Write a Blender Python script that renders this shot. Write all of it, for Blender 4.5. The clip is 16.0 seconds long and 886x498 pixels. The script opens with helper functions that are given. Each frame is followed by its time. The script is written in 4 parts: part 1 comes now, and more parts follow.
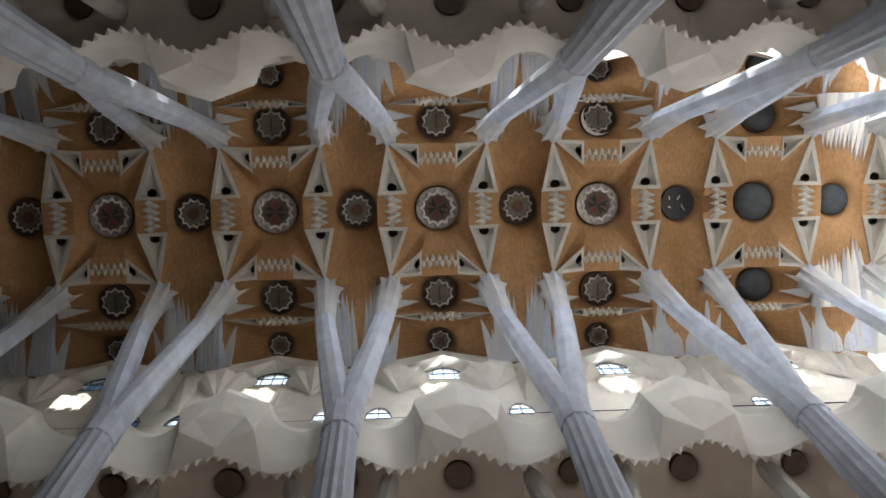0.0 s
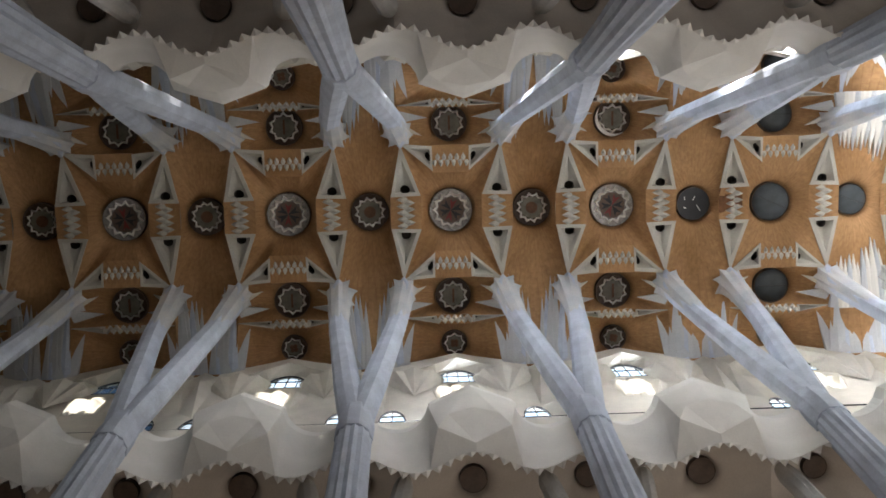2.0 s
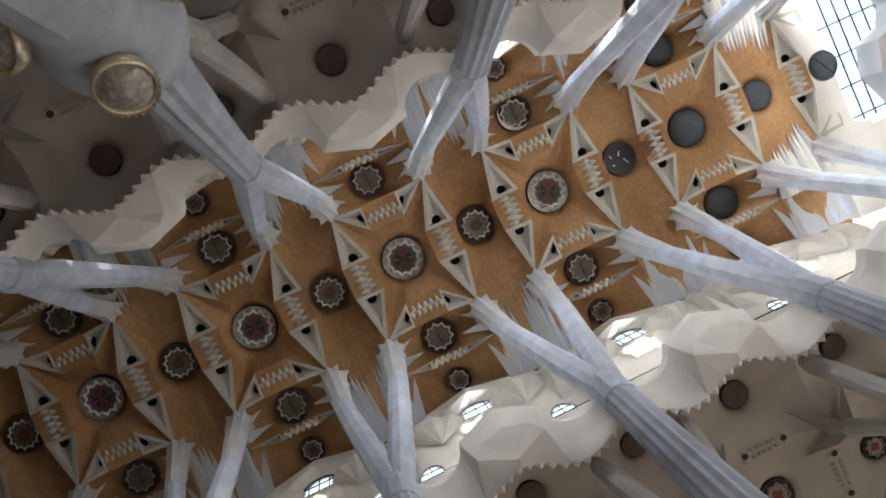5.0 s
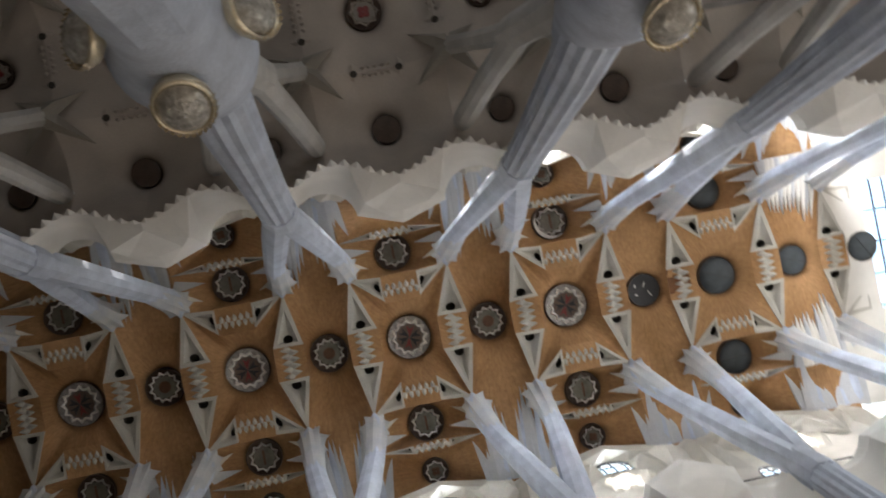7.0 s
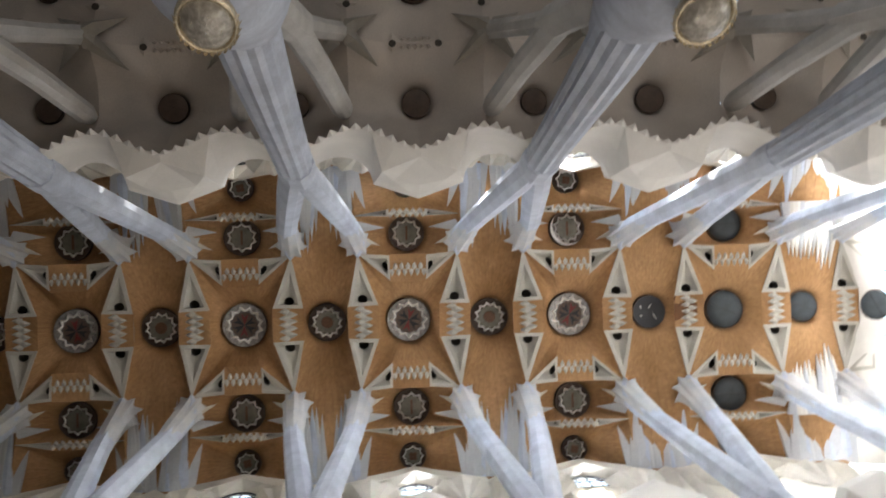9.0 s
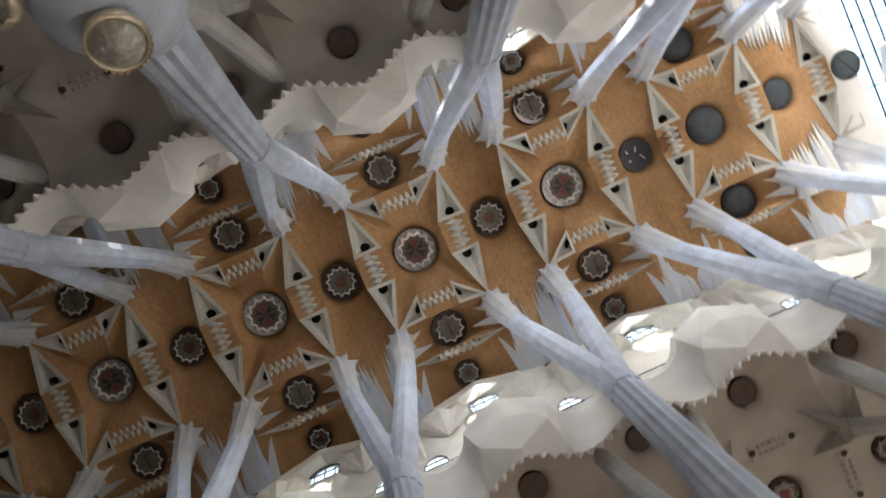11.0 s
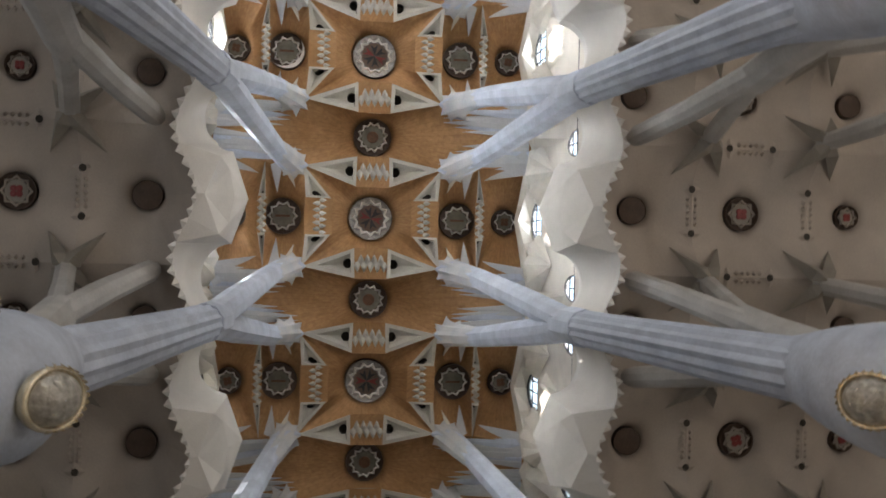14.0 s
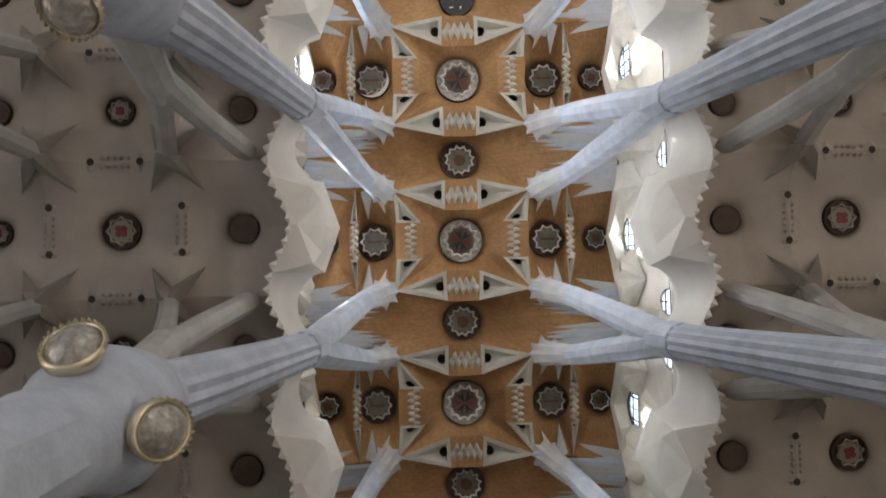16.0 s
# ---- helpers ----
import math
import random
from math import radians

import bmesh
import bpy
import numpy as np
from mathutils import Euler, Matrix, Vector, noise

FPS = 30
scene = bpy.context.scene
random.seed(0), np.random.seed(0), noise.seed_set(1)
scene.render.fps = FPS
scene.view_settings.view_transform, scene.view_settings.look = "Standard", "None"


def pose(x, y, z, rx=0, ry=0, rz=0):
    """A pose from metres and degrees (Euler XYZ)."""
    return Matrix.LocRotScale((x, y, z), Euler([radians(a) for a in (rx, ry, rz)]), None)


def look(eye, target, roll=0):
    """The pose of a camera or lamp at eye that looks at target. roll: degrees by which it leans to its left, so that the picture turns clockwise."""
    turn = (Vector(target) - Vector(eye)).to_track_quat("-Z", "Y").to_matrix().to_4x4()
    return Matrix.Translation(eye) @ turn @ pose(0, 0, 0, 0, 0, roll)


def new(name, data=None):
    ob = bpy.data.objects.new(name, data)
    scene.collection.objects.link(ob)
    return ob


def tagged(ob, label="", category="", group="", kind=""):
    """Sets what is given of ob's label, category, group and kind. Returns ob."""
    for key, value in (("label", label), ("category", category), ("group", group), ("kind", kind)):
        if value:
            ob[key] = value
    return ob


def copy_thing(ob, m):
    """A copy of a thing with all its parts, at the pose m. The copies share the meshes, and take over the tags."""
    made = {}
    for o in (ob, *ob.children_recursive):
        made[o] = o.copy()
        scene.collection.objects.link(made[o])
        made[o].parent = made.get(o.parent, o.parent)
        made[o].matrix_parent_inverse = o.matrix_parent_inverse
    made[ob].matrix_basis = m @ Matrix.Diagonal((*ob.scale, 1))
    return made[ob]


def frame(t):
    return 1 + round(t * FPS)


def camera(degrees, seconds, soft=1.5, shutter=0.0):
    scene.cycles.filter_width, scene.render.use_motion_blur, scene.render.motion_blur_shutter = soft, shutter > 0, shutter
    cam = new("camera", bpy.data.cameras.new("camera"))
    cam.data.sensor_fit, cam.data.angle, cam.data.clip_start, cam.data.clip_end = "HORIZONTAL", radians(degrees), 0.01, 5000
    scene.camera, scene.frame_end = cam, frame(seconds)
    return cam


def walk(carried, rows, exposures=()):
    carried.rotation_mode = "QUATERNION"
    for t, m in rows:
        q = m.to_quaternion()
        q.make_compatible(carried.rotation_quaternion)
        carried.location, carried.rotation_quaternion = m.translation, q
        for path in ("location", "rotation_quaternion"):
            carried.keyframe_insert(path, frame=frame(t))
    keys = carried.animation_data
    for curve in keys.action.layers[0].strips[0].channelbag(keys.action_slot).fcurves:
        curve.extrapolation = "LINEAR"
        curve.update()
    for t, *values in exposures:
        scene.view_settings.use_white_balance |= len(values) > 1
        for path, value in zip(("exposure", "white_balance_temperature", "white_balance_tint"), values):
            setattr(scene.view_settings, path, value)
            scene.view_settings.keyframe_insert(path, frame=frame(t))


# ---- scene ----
PATH = [
    (0, 3.711, -1.598, 1.542, 172.609, 2.559, 91.164),
    (0.5, 3.727, -1.612, 1.707, 172.481, 2.426, 91.113),
    (1, 3.743, -1.618, 1.755, 172.366, 2.313, 90.758),
    (1.5, 3.721, -1.625, 1.742, 172.528, 2.307, 91.189),
    (2, 3.714, -1.593, 1.752, 172.706, 1.763, 91.52),
    (2.5, 3.711, -1.6, 1.761, 172.948, 1.361, 92.389),
    (3, 3.679, -1.58, 1.721, 174.037, 1.252, 94.372),
    (3.2, 3.606, -1.578, 1.717, 174.235, 0.997, 95.473),
    (5.3, 3.381, -1.729, 1.636, 177.962, 6.895, 115.479),
    (5.5, 3.359, -1.734, 1.64, 178.228, 7.028, 115.186),
    (6, 3.364, -1.799, 1.648, 179.51, 7.632, 114.813),
    (6.5, 3.413, -1.795, 1.619, 179.832, 8.271, 108.475),
    (7, 3.356, -1.714, 1.663, 181.485, 5.168, 101.19),
    (7.5, 3.308, -1.67, 1.665, 181.288, 3.316, 94.1),
    (8, 3.07, -1.567, 1.683, 181.857, 3.082, 84.088),
    (8.5, 2.861, -1.53, 1.702, 184.18, 4.907, 85.724),
    (9, 2.628, -1.341, 1.663, 180.9, 3.993, 91.767),
    (9.2, 2.678, -1.419, 1.731, 180.304, 3.422, 93.054),
    (11.3, 2.67, -1.503, 1.725, 177.193, 5.668, 118.877),
    (11.5, 2.509, -1.63, 1.831, 176.823, 6.103, 122.958),
    (12, 2.53, -1.748, 1.877, 174.854, 6.613, 132.624),
    (12.5, 2.517, -1.727, 1.895, 175.594, 7.907, 144.585),
    (13, 2.631, -1.618, 1.767, 177.37, 7.682, 158.243),
    (13.5, 2.637, -1.547, 1.735, 179.286, 8.473, 169.639),
    (14, 2.708, -1.565, 1.724, 180.114, 8.109, 178.582),
    (14.5, 2.709, -1.554, 1.735, 180.233, 7.427, -174.786),
    (15, 2.69, -1.56, 1.705, 182.778, 4.689, -173.225),
    (15.5, 2.643, -1.551, 1.633, 183.136, 1.925, -175.926),
    (16, 2.617, -1.558, 1.635, 181.627, 2.317, -178.78),
]
cam = camera(50.95, 16.0, soft=1.6, shutter=0.5)
walk(cam, [(t, pose(x, y, z, rx, ry, rz)) for t, x, y, z, rx, ry, rz in PATH],
     [(0.0, -0.16), (3.0, -0.18), (5.5, -0.12), (7.0, -0.17), (8.0, 0.05), (9.0, 0.37), (10.2, 0.2), (12.0, 0.06), (14.5, 0.2), (16.0, 0.27)])

# ---- light ----
world = bpy.data.worlds.new("sky")
scene.world = world
world.use_nodes = True
wn = world.node_tree.nodes
sky = wn.new("ShaderNodeTexSky")
sky.sky_type = "NISHITA"
sky.sun_disc = False
sky.sun_elevation = radians(11)
sky.sun_rotation = radians(90)
wn["Background"].inputs["Strength"].default_value = 0.1
world.node_tree.links.new(sky.outputs[0], wn["Background"].inputs["Color"])


def lamp(name, kind, m, energy, color, size=1.0, size_y=None):
    data = bpy.data.lights.new(name, kind)
    data.energy, data.color = energy, color
    if kind == "AREA":
        data.shape, data.size, data.size_y = "RECTANGLE", size, size_y or size
    else:
        data.angle = radians(0.6)
    ob = new(name, data)
    ob.matrix_world = m
    return ob


lamp("sun", "SUN", look((30, 0.6, 47.83), (0, 0, 42)), 10.0, (1.0, 0.95, 0.86))
# added light from the bright end of the nave; its opening is unseen
apse = lamp("apse_fill_light", "AREA", look((0, 31.3, 21), (0, 10, 40)), 1600, (1.0, 0.97, 0.93), 13, 34)
apse.data.spread = radians(130)
lamp("crossing_skylight_light", "AREA", look((0, 26, 50.5), (0, 22, 0)), 3500, (0.82, 0.91, 1.0), 9, 9)
# tall aisle windows
lamp("aisle_window_light_a", "AREA", look((21.6, 10, 10), (0, 10, 20)), 1600, (0.92, 0.95, 1.0), 28, 14)
lamp("aisle_window_light_b", "AREA", look((-21.6, 9, 10), (0, 9, 20)), 2300, (1.0, 0.90, 0.82), 30, 14)
# daylight outside the rows of clerestory windows
# (the sun stands on the +x side, so that side is the brighter)
for side, high, lower in ((1, 7000, 17500), (-1, 4000, 4000)):
    for y, z, aim, power, tint, wide, tall in ((8.5, 42.2, 38.4, high, (0.90, 0.95, 1.0), 23, 2.6), (7.5, 36.4, 37.6, lower, (0.97, 0.97, 0.98), 25, 2.0)):
        row = lamp("clerestory_light", "AREA", look((9.2 * side, y, z), (0, y, aim)), power, tint, wide, tall)
        row.data.spread = radians(140)


# ---- materials ----
def material(name, base, rough=0.8, vary=0.12, scale=1.2, grain=14.0, bump=0.25, metal=0.0, tint=None, use_rays=False):
    """Stone or plaster: stains at one scale, grain at another, fine relief."""
    m = bpy.data.materials.new(name)
    m.use_nodes = True
    n, l = m.node_tree.nodes, m.node_tree.links
    b = n["Principled BSDF"]
    b.inputs["Roughness"].default_value, b.inputs["Metallic"].default_value = rough, metal
    co = n.new("ShaderNodeTexCoord")
    big, small = n.new("ShaderNodeTexNoise"), n.new("ShaderNodeTexNoise")
    big.inputs["Scale"].default_value, small.inputs["Scale"].default_value = scale, grain
    big.inputs["Detail"].default_value, small.inputs["Detail"].default_value = 5, 3
    l.new(co.outputs["Object"], big.inputs["Vector"])
    l.new(co.outputs["Object"], small.inputs["Vector"])
    ramp = n.new("ShaderNodeValToRGB")
    dark = tint or [c * (1 - 2.2 * vary) for c in base]
    ramp.color_ramp.elements[0].position, ramp.color_ramp.elements[1].position = 0.3, 0.68
    ramp.color_ramp.elements[0].color, ramp.color_ramp.elements[1].color = (*dark, 1), (*base, 1)
    l.new(big.outputs["Fac"], ramp.inputs["Fac"])
    mix = n.new("ShaderNodeMix")
    mix.data_type, mix.blend_type = "RGBA", "MULTIPLY"
    mix.inputs["Factor"].default_value = min(1.0, 2.5 * vary)
    l.new(ramp.outputs["Color"], mix.inputs[6])
    l.new(small.outputs["Fac"], mix.inputs[7])
    colour, height = mix.outputs[2], small.outputs["Fac"]
    if use_rays:
        # tiles laid along straight rays round each opening
        ang, rad = n.new("ShaderNodeAttribute"), n.new("ShaderNodeAttribute")
        ang.attribute_name, rad.attribute_name = "ang", "rad"
        pair = n.new("ShaderNodeCombineXYZ")
        mul1, mul2 = n.new("ShaderNodeMath"), n.new("ShaderNodeMath")
        mul1.operation = mul2.operation = "MULTIPLY"
        mul1.inputs[1].default_value, mul2.inputs[1].default_value = 11.0, 2.2
        l.new(ang.outputs["Fac"], mul1.inputs[0])
        l.new(rad.outputs["Fac"], mul2.inputs[0])
        l.new(mul1.outputs[0], pair.inputs[0])
        l.new(mul2.outputs[0], pair.inputs[1])
        rays = n.new("ShaderNodeTexNoise")
        rays.inputs["Scale"].default_value, rays.inputs["Detail"].default_value = 1.6, 4
        l.new(pair.outputs[0], rays.inputs["Vector"])
        rr = n.new("ShaderNodeValToRGB")
        rr.color_ramp.elements[0].position, rr.color_ramp.elements[1].position = 0.32, 0.66
        rr.color_ramp.elements[0].color, rr.color_ramp.elements[1].color = (0.66, 0.56, 0.46, 1), (1.12, 1.07, 1.0, 1)
        l.new(rays.outputs["Fac"], rr.inputs["Fac"])
        brick = n.new("ShaderNodeTexBrick")
        brick.inputs["Scale"].default_value = 1.0
        brick.inputs["Brick Width"].default_value, brick.inputs["Row Height"].default_value = 0.5, 0.17
        brick.inputs["Mortar Size"].default_value = 0.012
        brick.inputs["Color1"].default_value, brick.inputs["Color2"].default_value = (1, 1, 1, 1), (0.88, 0.86, 0.83, 1)
        brick.inputs["Mortar"].default_value = (0.72, 0.68, 0.62, 1)
        turned = n.new("ShaderNodeCombineXYZ")
        l.new(rad.outputs["Fac"], turned.inputs[0])
        mul3 = n.new("ShaderNodeMath")
        mul3.operation = "MULTIPLY"
        mul3.inputs[1].default_value = 2.2
        l.new(ang.outputs["Fac"], mul3.inputs[0])
        l.new(mul3.outputs[0], turned.inputs[1])
        l.new(turned.outputs[0], brick.inputs["Vector"])
        for extra in (rr.outputs["Color"], brick.outputs["Color"]):
            mx = n.new("ShaderNodeMix")
            mx.data_type, mx.blend_type = "RGBA", "MULTIPLY"
            mx.inputs["Factor"].default_value = 0.8 if extra is rr.outputs["Color"] else 0.5
            l.new(colour, mx.inputs[6])
            l.new(extra, mx.inputs[7])
            colour = mx.outputs[2]
        height = rays.outputs["Fac"]
    l.new(colour, b.inputs["Base Color"])
    bp = n.new("ShaderNodeBump")
    bp.inputs["Strength"].default_value, bp.inputs["Distance"].default_value = bump, 0.03
    l.new(height, bp.inputs["Height"])
    l.new(bp.outputs["Normal"], b.inputs["Normal"])
    return m


def glass(name, color, rough=0.15):
    m = bpy.data.materials.new(name)
    m.use_nodes = True
    n, l = m.node_tree.nodes, m.node_tree.links
    n.remove(n["Principled BSDF"])
    clear, shine, mix = n.new("ShaderNodeBsdfTransparent"), n.new("ShaderNodeBsdfGlossy"), n.new("ShaderNodeMixShader")
    clear.inputs["Color"].default_value = (*color, 1)
    shine.inputs["Roughness"].default_value = rough
    mix.inputs[0].default_value = 0.07
    l.new(clear.outputs[0], mix.inputs[1])
    l.new(shine.outputs[0], mix.inputs[2])
    l.new(mix.outputs[0], n["Material Output"].inputs["Surface"])
    return m


def glow(name, color, strength):
    m = bpy.data.materials.new(name)
    m.use_nodes = True
    b = m.node_tree.nodes["Principled BSDF"]
    b.inputs["Base Color"].default_value = (*color, 1)
    b.inputs["Emission Color"].default_value = (*color, 1)
    b.inputs["Emission Strength"].default_value = strength
    return m


M_TILE = material("golden_tile", (0.62, 0.37, 0.18), 0.75, 0.13, 0.38, 6, 0.35, tint=(0.40, 0.215, 0.085), use_rays=True)
M_WHITE = material("white_plaster", (0.86, 0.83, 0.78), 0.75, 0.05, 1.0, 18, 0.15)
M_TRIM = material("trim_plaster", (0.64, 0.61, 0.545), 0.75, 0.09, 1.0, 18, 0.2)
M_CREAM = material("cream_plaster", (0.83, 0.78, 0.69), 0.8, 0.08, 0.9, 14, 0.2)
M_AISLE = material("aisle_stone", (0.60, 0.53, 0.46), 0.85, 0.07, 0.5, 16, 0.25, tint=(0.47, 0.42, 0.37))
M_STAR = material("star_stone", (0.40, 0.37, 0.32), 0.85, 0.08, 0.8, 12, 0.25)
M_GREY = material("grey_stone", (0.68, 0.74, 0.86), 0.6, 0.10, 1.3, 11, 0.4, tint=(0.50, 0.55, 0.66))
M_FEATHER = material("pale_stone", (0.70, 0.69, 0.69), 0.75, 0.1, 0.8, 12, 0.25, tint=(0.56, 0.59, 0.64))
M_BEIGE = material("beige_stone", (0.68, 0.66, 0.63), 0.75, 0.1, 0.9, 12, 0.25)
# near-black base colour holds the shade inside holes and shafts
M_DARK = material("hole_shade", (0.06, 0.05, 0.04), 0.8, 0.1, 2, 12)
M_RIM = material("brown_rim", (0.17, 0.12, 0.09), 0.7, 0.1, 2, 12)
M_BROWN = material("brown_cover", (0.13, 0.085, 0.06), 0.6, 0.15, 3, 14)
M_SLATE = material("slate_cover", (0.058, 0.075, 0.088), 0.45, 0.15, 2.5, 14)
M_DISC = material("grey_disc", (0.24, 0.225, 0.18), 0.4, 0.15, 4, 18)
M_RED = material("red_enamel", (0.28, 0.04, 0.037), 0.45, 0.1, 3, 14)
M_ORANGE = material("amber_enamel", (0.50, 0.22, 0.07), 0.45, 0.1, 3, 14)
M_AMBER = material("rusty_metal", (0.22, 0.10, 0.045), 0.5, 0.2, 3, 14)
M_BLACK = material("black_metal", (0.03, 0.03, 0.035), 0.5, 0.1, 3, 14)
M_STARW = material("white_star", (0.93, 0.91, 0.88), 0.25, 0.05, 3, 14, 0.1)
M_COLLAR = material("collar_glass", (0.74, 0.71, 0.69), 0.25, 0.25, 5, 14, 0.15, metal=0.3)
M_GOLD = material("gilded_rim", (1.0, 0.88, 0.66), 0.22, 0.1, 5, 26, 0.35, metal=0.75)
M_FLOOR = material("stone_floor", (0.55, 0.47, 0.38), 0.5, 0.08, 0.4, 6)
M_WALL = material("wall_stone", (0.60, 0.56, 0.50), 0.85, 0.1, 0.4, 8)
M_CONC = material("raw_concrete", (0.36, 0.34, 0.34), 0.9, 0.1, 0.4, 8)
M_PANE = glass("window_glass", (0.85, 0.92, 1.0))
M_LAMPGLASS = material("cast_glass", (0.80, 0.76, 0.69), 0.2, 0.22, 5.0, 9, 0.9, metal=0.25)
M_SKY = glow("sky_backdrop", (0.80, 0.92, 1.0), 1.6)


# ---- mesh helpers ----
def obj(name, verts, faces, mat, parent=None, label="", smooth=False, m=None):
    me = bpy.data.meshes.new(name)
    me.from_pydata([tuple(v) for v in verts], [], faces)
    me.materials.append(mat)
    if smooth:
        me.polygons.foreach_set("use_smooth", [True] * len(me.polygons))
    me.update()
    ob = new(name, me)
    if m is not None:
        ob.matrix_basis = m
    if parent:
        ob.parent = parent
    if label:
        ob["label"] = label
    return ob


def part(name, bm, mat, parent, label="", smooth=False):
    bmesh.ops.recalc_face_normals(bm, faces=bm.faces)
    me = bpy.data.meshes.new(name)
    bm.to_mesh(me)
    bm.free()
    me.materials.append(mat)
    if smooth:
        me.polygons.foreach_set("use_smooth", [True] * len(me.polygons))
    ob = new(name, me)
    if parent:
        ob.parent = parent
    if label:
        ob["label"] = label
    return ob


class Shape:
    """Gathers points and faces of one mesh."""

    def __init__(self):
        self.v, self.f = [], []

    def add(self, pts, faces):
        o = len(self.v)
        self.v += [tuple(p) for p in pts]
        self.f += [tuple(i + o for i in f) for f in faces]

    def quad(self, a, b, c, d):
        self.add([a, b, c, d], [(0, 1, 2, 3)])

    def tri(self, a, b, c):
        self.add([a, b, c], [(0, 1, 2)])

    def prism(self, low, high):
        n = len(low)
        self.add(list(low) + list(high), [tuple(range(n)), tuple(range(2 * n - 1, n - 1, -1))] + [(i, i + n, (i + 1) % n + n, (i + 1) % n) for i in range(n)])

    def box(self, x0, x1, y0, y1, z0, z1):
        self.prism([(x0, y0, z0), (x1, y0, z0), (x1, y1, z0), (x0, y1, z0)], [(x0, y0, z1), (x1, y0, z1), (x1, y1, z1), (x0, y1, z1)])

    def lathe(self, rings, n=24, cap=False):
        """Rings of (radius, z) round the z axis."""
        o = len(self.v)
        for r, z in rings:
            self.v += [(r * math.cos(a * math.tau / n), r * math.sin(a * math.tau / n), z) for a in range(n)]
        for k in range(len(rings) - 1):
            self.f += [(o + k * n + a, o + k * n + (a + 1) % n, o + (k + 1) * n + (a + 1) % n, o + (k + 1) * n + a) for a in range(n)]
        if cap:
            self.f += [tuple(o + a for a in range(n)), tuple(o + (len(rings) - 1) * n + a for a in range(n))]

    def tube(self, path, n=12, flute=0.0, cap=True):
        """A limb along rows of (point, radius); flute: depth of its grooves."""
        o = len(self.v)
        for k, (p, r) in enumerate(path):
            a, b = Vector(path[max(k - 1, 0)][0]), Vector(path[min(k + 1, len(path) - 1)][0])
            d = (b - a).normalized()
            u = d.cross(Vector((0, 1, 0))).normalized()
            w = d.cross(u)
            for i in range(n):
                rr = r * (1 - flute * (i % 2))
                t = math.tau * (i + 0.5) / n
                self.v.append(tuple(Vector(p) + u * rr * math.cos(t) + w * rr * math.sin(t)))
        for k in range(len(path) - 1):
            self.f += [(o + k * n + i, o + k * n + (i + 1) % n, o + (k + 1) * n + (i + 1) % n, o + (k + 1) * n + i) for i in range(n)]
        if cap:
            self.f += [tuple(o + i for i in range(n)), tuple(o + (len(path) - 1) * n + i for i in range(n))]

    def make(self, name, mat, parent=None, label="", smooth=False, m=None):
        return obj(name, self.v, self.f, mat, parent, label, smooth, m)


def thing(name, m, label, category, group="", kind=""):
    ob = new(name)
    ob.empty_display_size = 0.2
    ob.matrix_basis = m
    return tagged(ob, label, category, group, kind)


# ---- nave vault ----
ROWS = range(-4, 3)          # rows of large openings, 7.5 m apart
Y_END, Y_START = 20.75, -33.75


def nave_low(x, y):
    """Height of the ridges between the funnels."""
    a = max(0.0, abs(x) - 2.2)
    return 43.78 - 0.10 * a ** 1.25


def cell_edge(poly, ang):
    """Distance from the origin to a star-shaped outline, along an angle."""
    c, s = math.cos(ang), math.sin(ang)
    best = None
    for (ax, ay), (bx, by) in zip(poly, poly[1:] + poly[:1]):
        dx, dy = bx - ax, by - ay
        det = c * -dy + s * dx
        if abs(det) < 1e-9:
            continue
        d = (ax * -dy + ay * dx) / det
        u = (c * ay - s * ax) / det
        if d > 0 and -1e-6 <= u <= 1 + 1e-6:
            best = d if best is None else min(best, d)
    return best


class Field:
    """Funnels of one ceiling, gathered into one mesh with polar coordinates kept on the points."""

    def __init__(self):
        self.shape, self.ang, self.rad = Shape(), [], []

    def funnel(self, cx, cy, r0, top, poly, low, n=72, power=1.5, lip=0.45):
        angles = sorted({round(i * math.tau / n - math.pi, 5) for i in range(n)} | {round(math.atan2(y, x), 5) for x, y in poly})
        angles.append(angles[0] + math.tau)
        steps = (0, 0.02, 0.05, 0.09, 0.15, 0.24, 0.36, 0.5, 0.66, 0.84, 1.0)
        pts = []
        for k, a in enumerate(angles):
            edge = cell_edge(poly, a)
            r1 = max(edge, r0 + 0.02)
            zb = low(cx + edge * math.cos(a), cy + edge * math.sin(a))
            pts.append((cx + r0 * math.cos(a), cy + r0 * math.sin(a), top + lip))
            self.ang.append(a), self.rad.append(r0)
            for s in steps:
                r = r0 + (r1 - r0) * s
                soft = 0.42 * math.exp(-(r - r0) / 0.17)
                pts.append((cx + r * math.cos(a), cy + r * math.sin(a), top - (top - zb) * s ** power + soft))
                self.ang.append(a), self.rad.append(r)
        w = len(steps) + 1
        self.shape.add(pts, [(k * w + j, k * w + j + 1, (k + 1) * w + j + 1, (k + 1) * w + j) for k in range(len(angles) - 1) for j in range(w - 1)])

    def make(self, name, mat):
        ob = self.shape.make(name, mat, smooth=True)
        for key, values in (("ang", self.ang), ("rad", self.rad)):
            ob.data.attributes.new(key, "FLOAT", "POINT").data.foreach_set("value", values)
        return ob


def both(pts):
    """An outline from its quarter x >= 0, y >= 0, counter-clockwise from the x axis."""
    q = list(pts)
    return q + [(-x, y) for x, y in reversed(q)] + [(-x, -y) for x, y in q] + [(x, -y) for x, y in reversed(q)]


def flip(poly):
    return [(-x, y) for x, y in reversed(poly)]


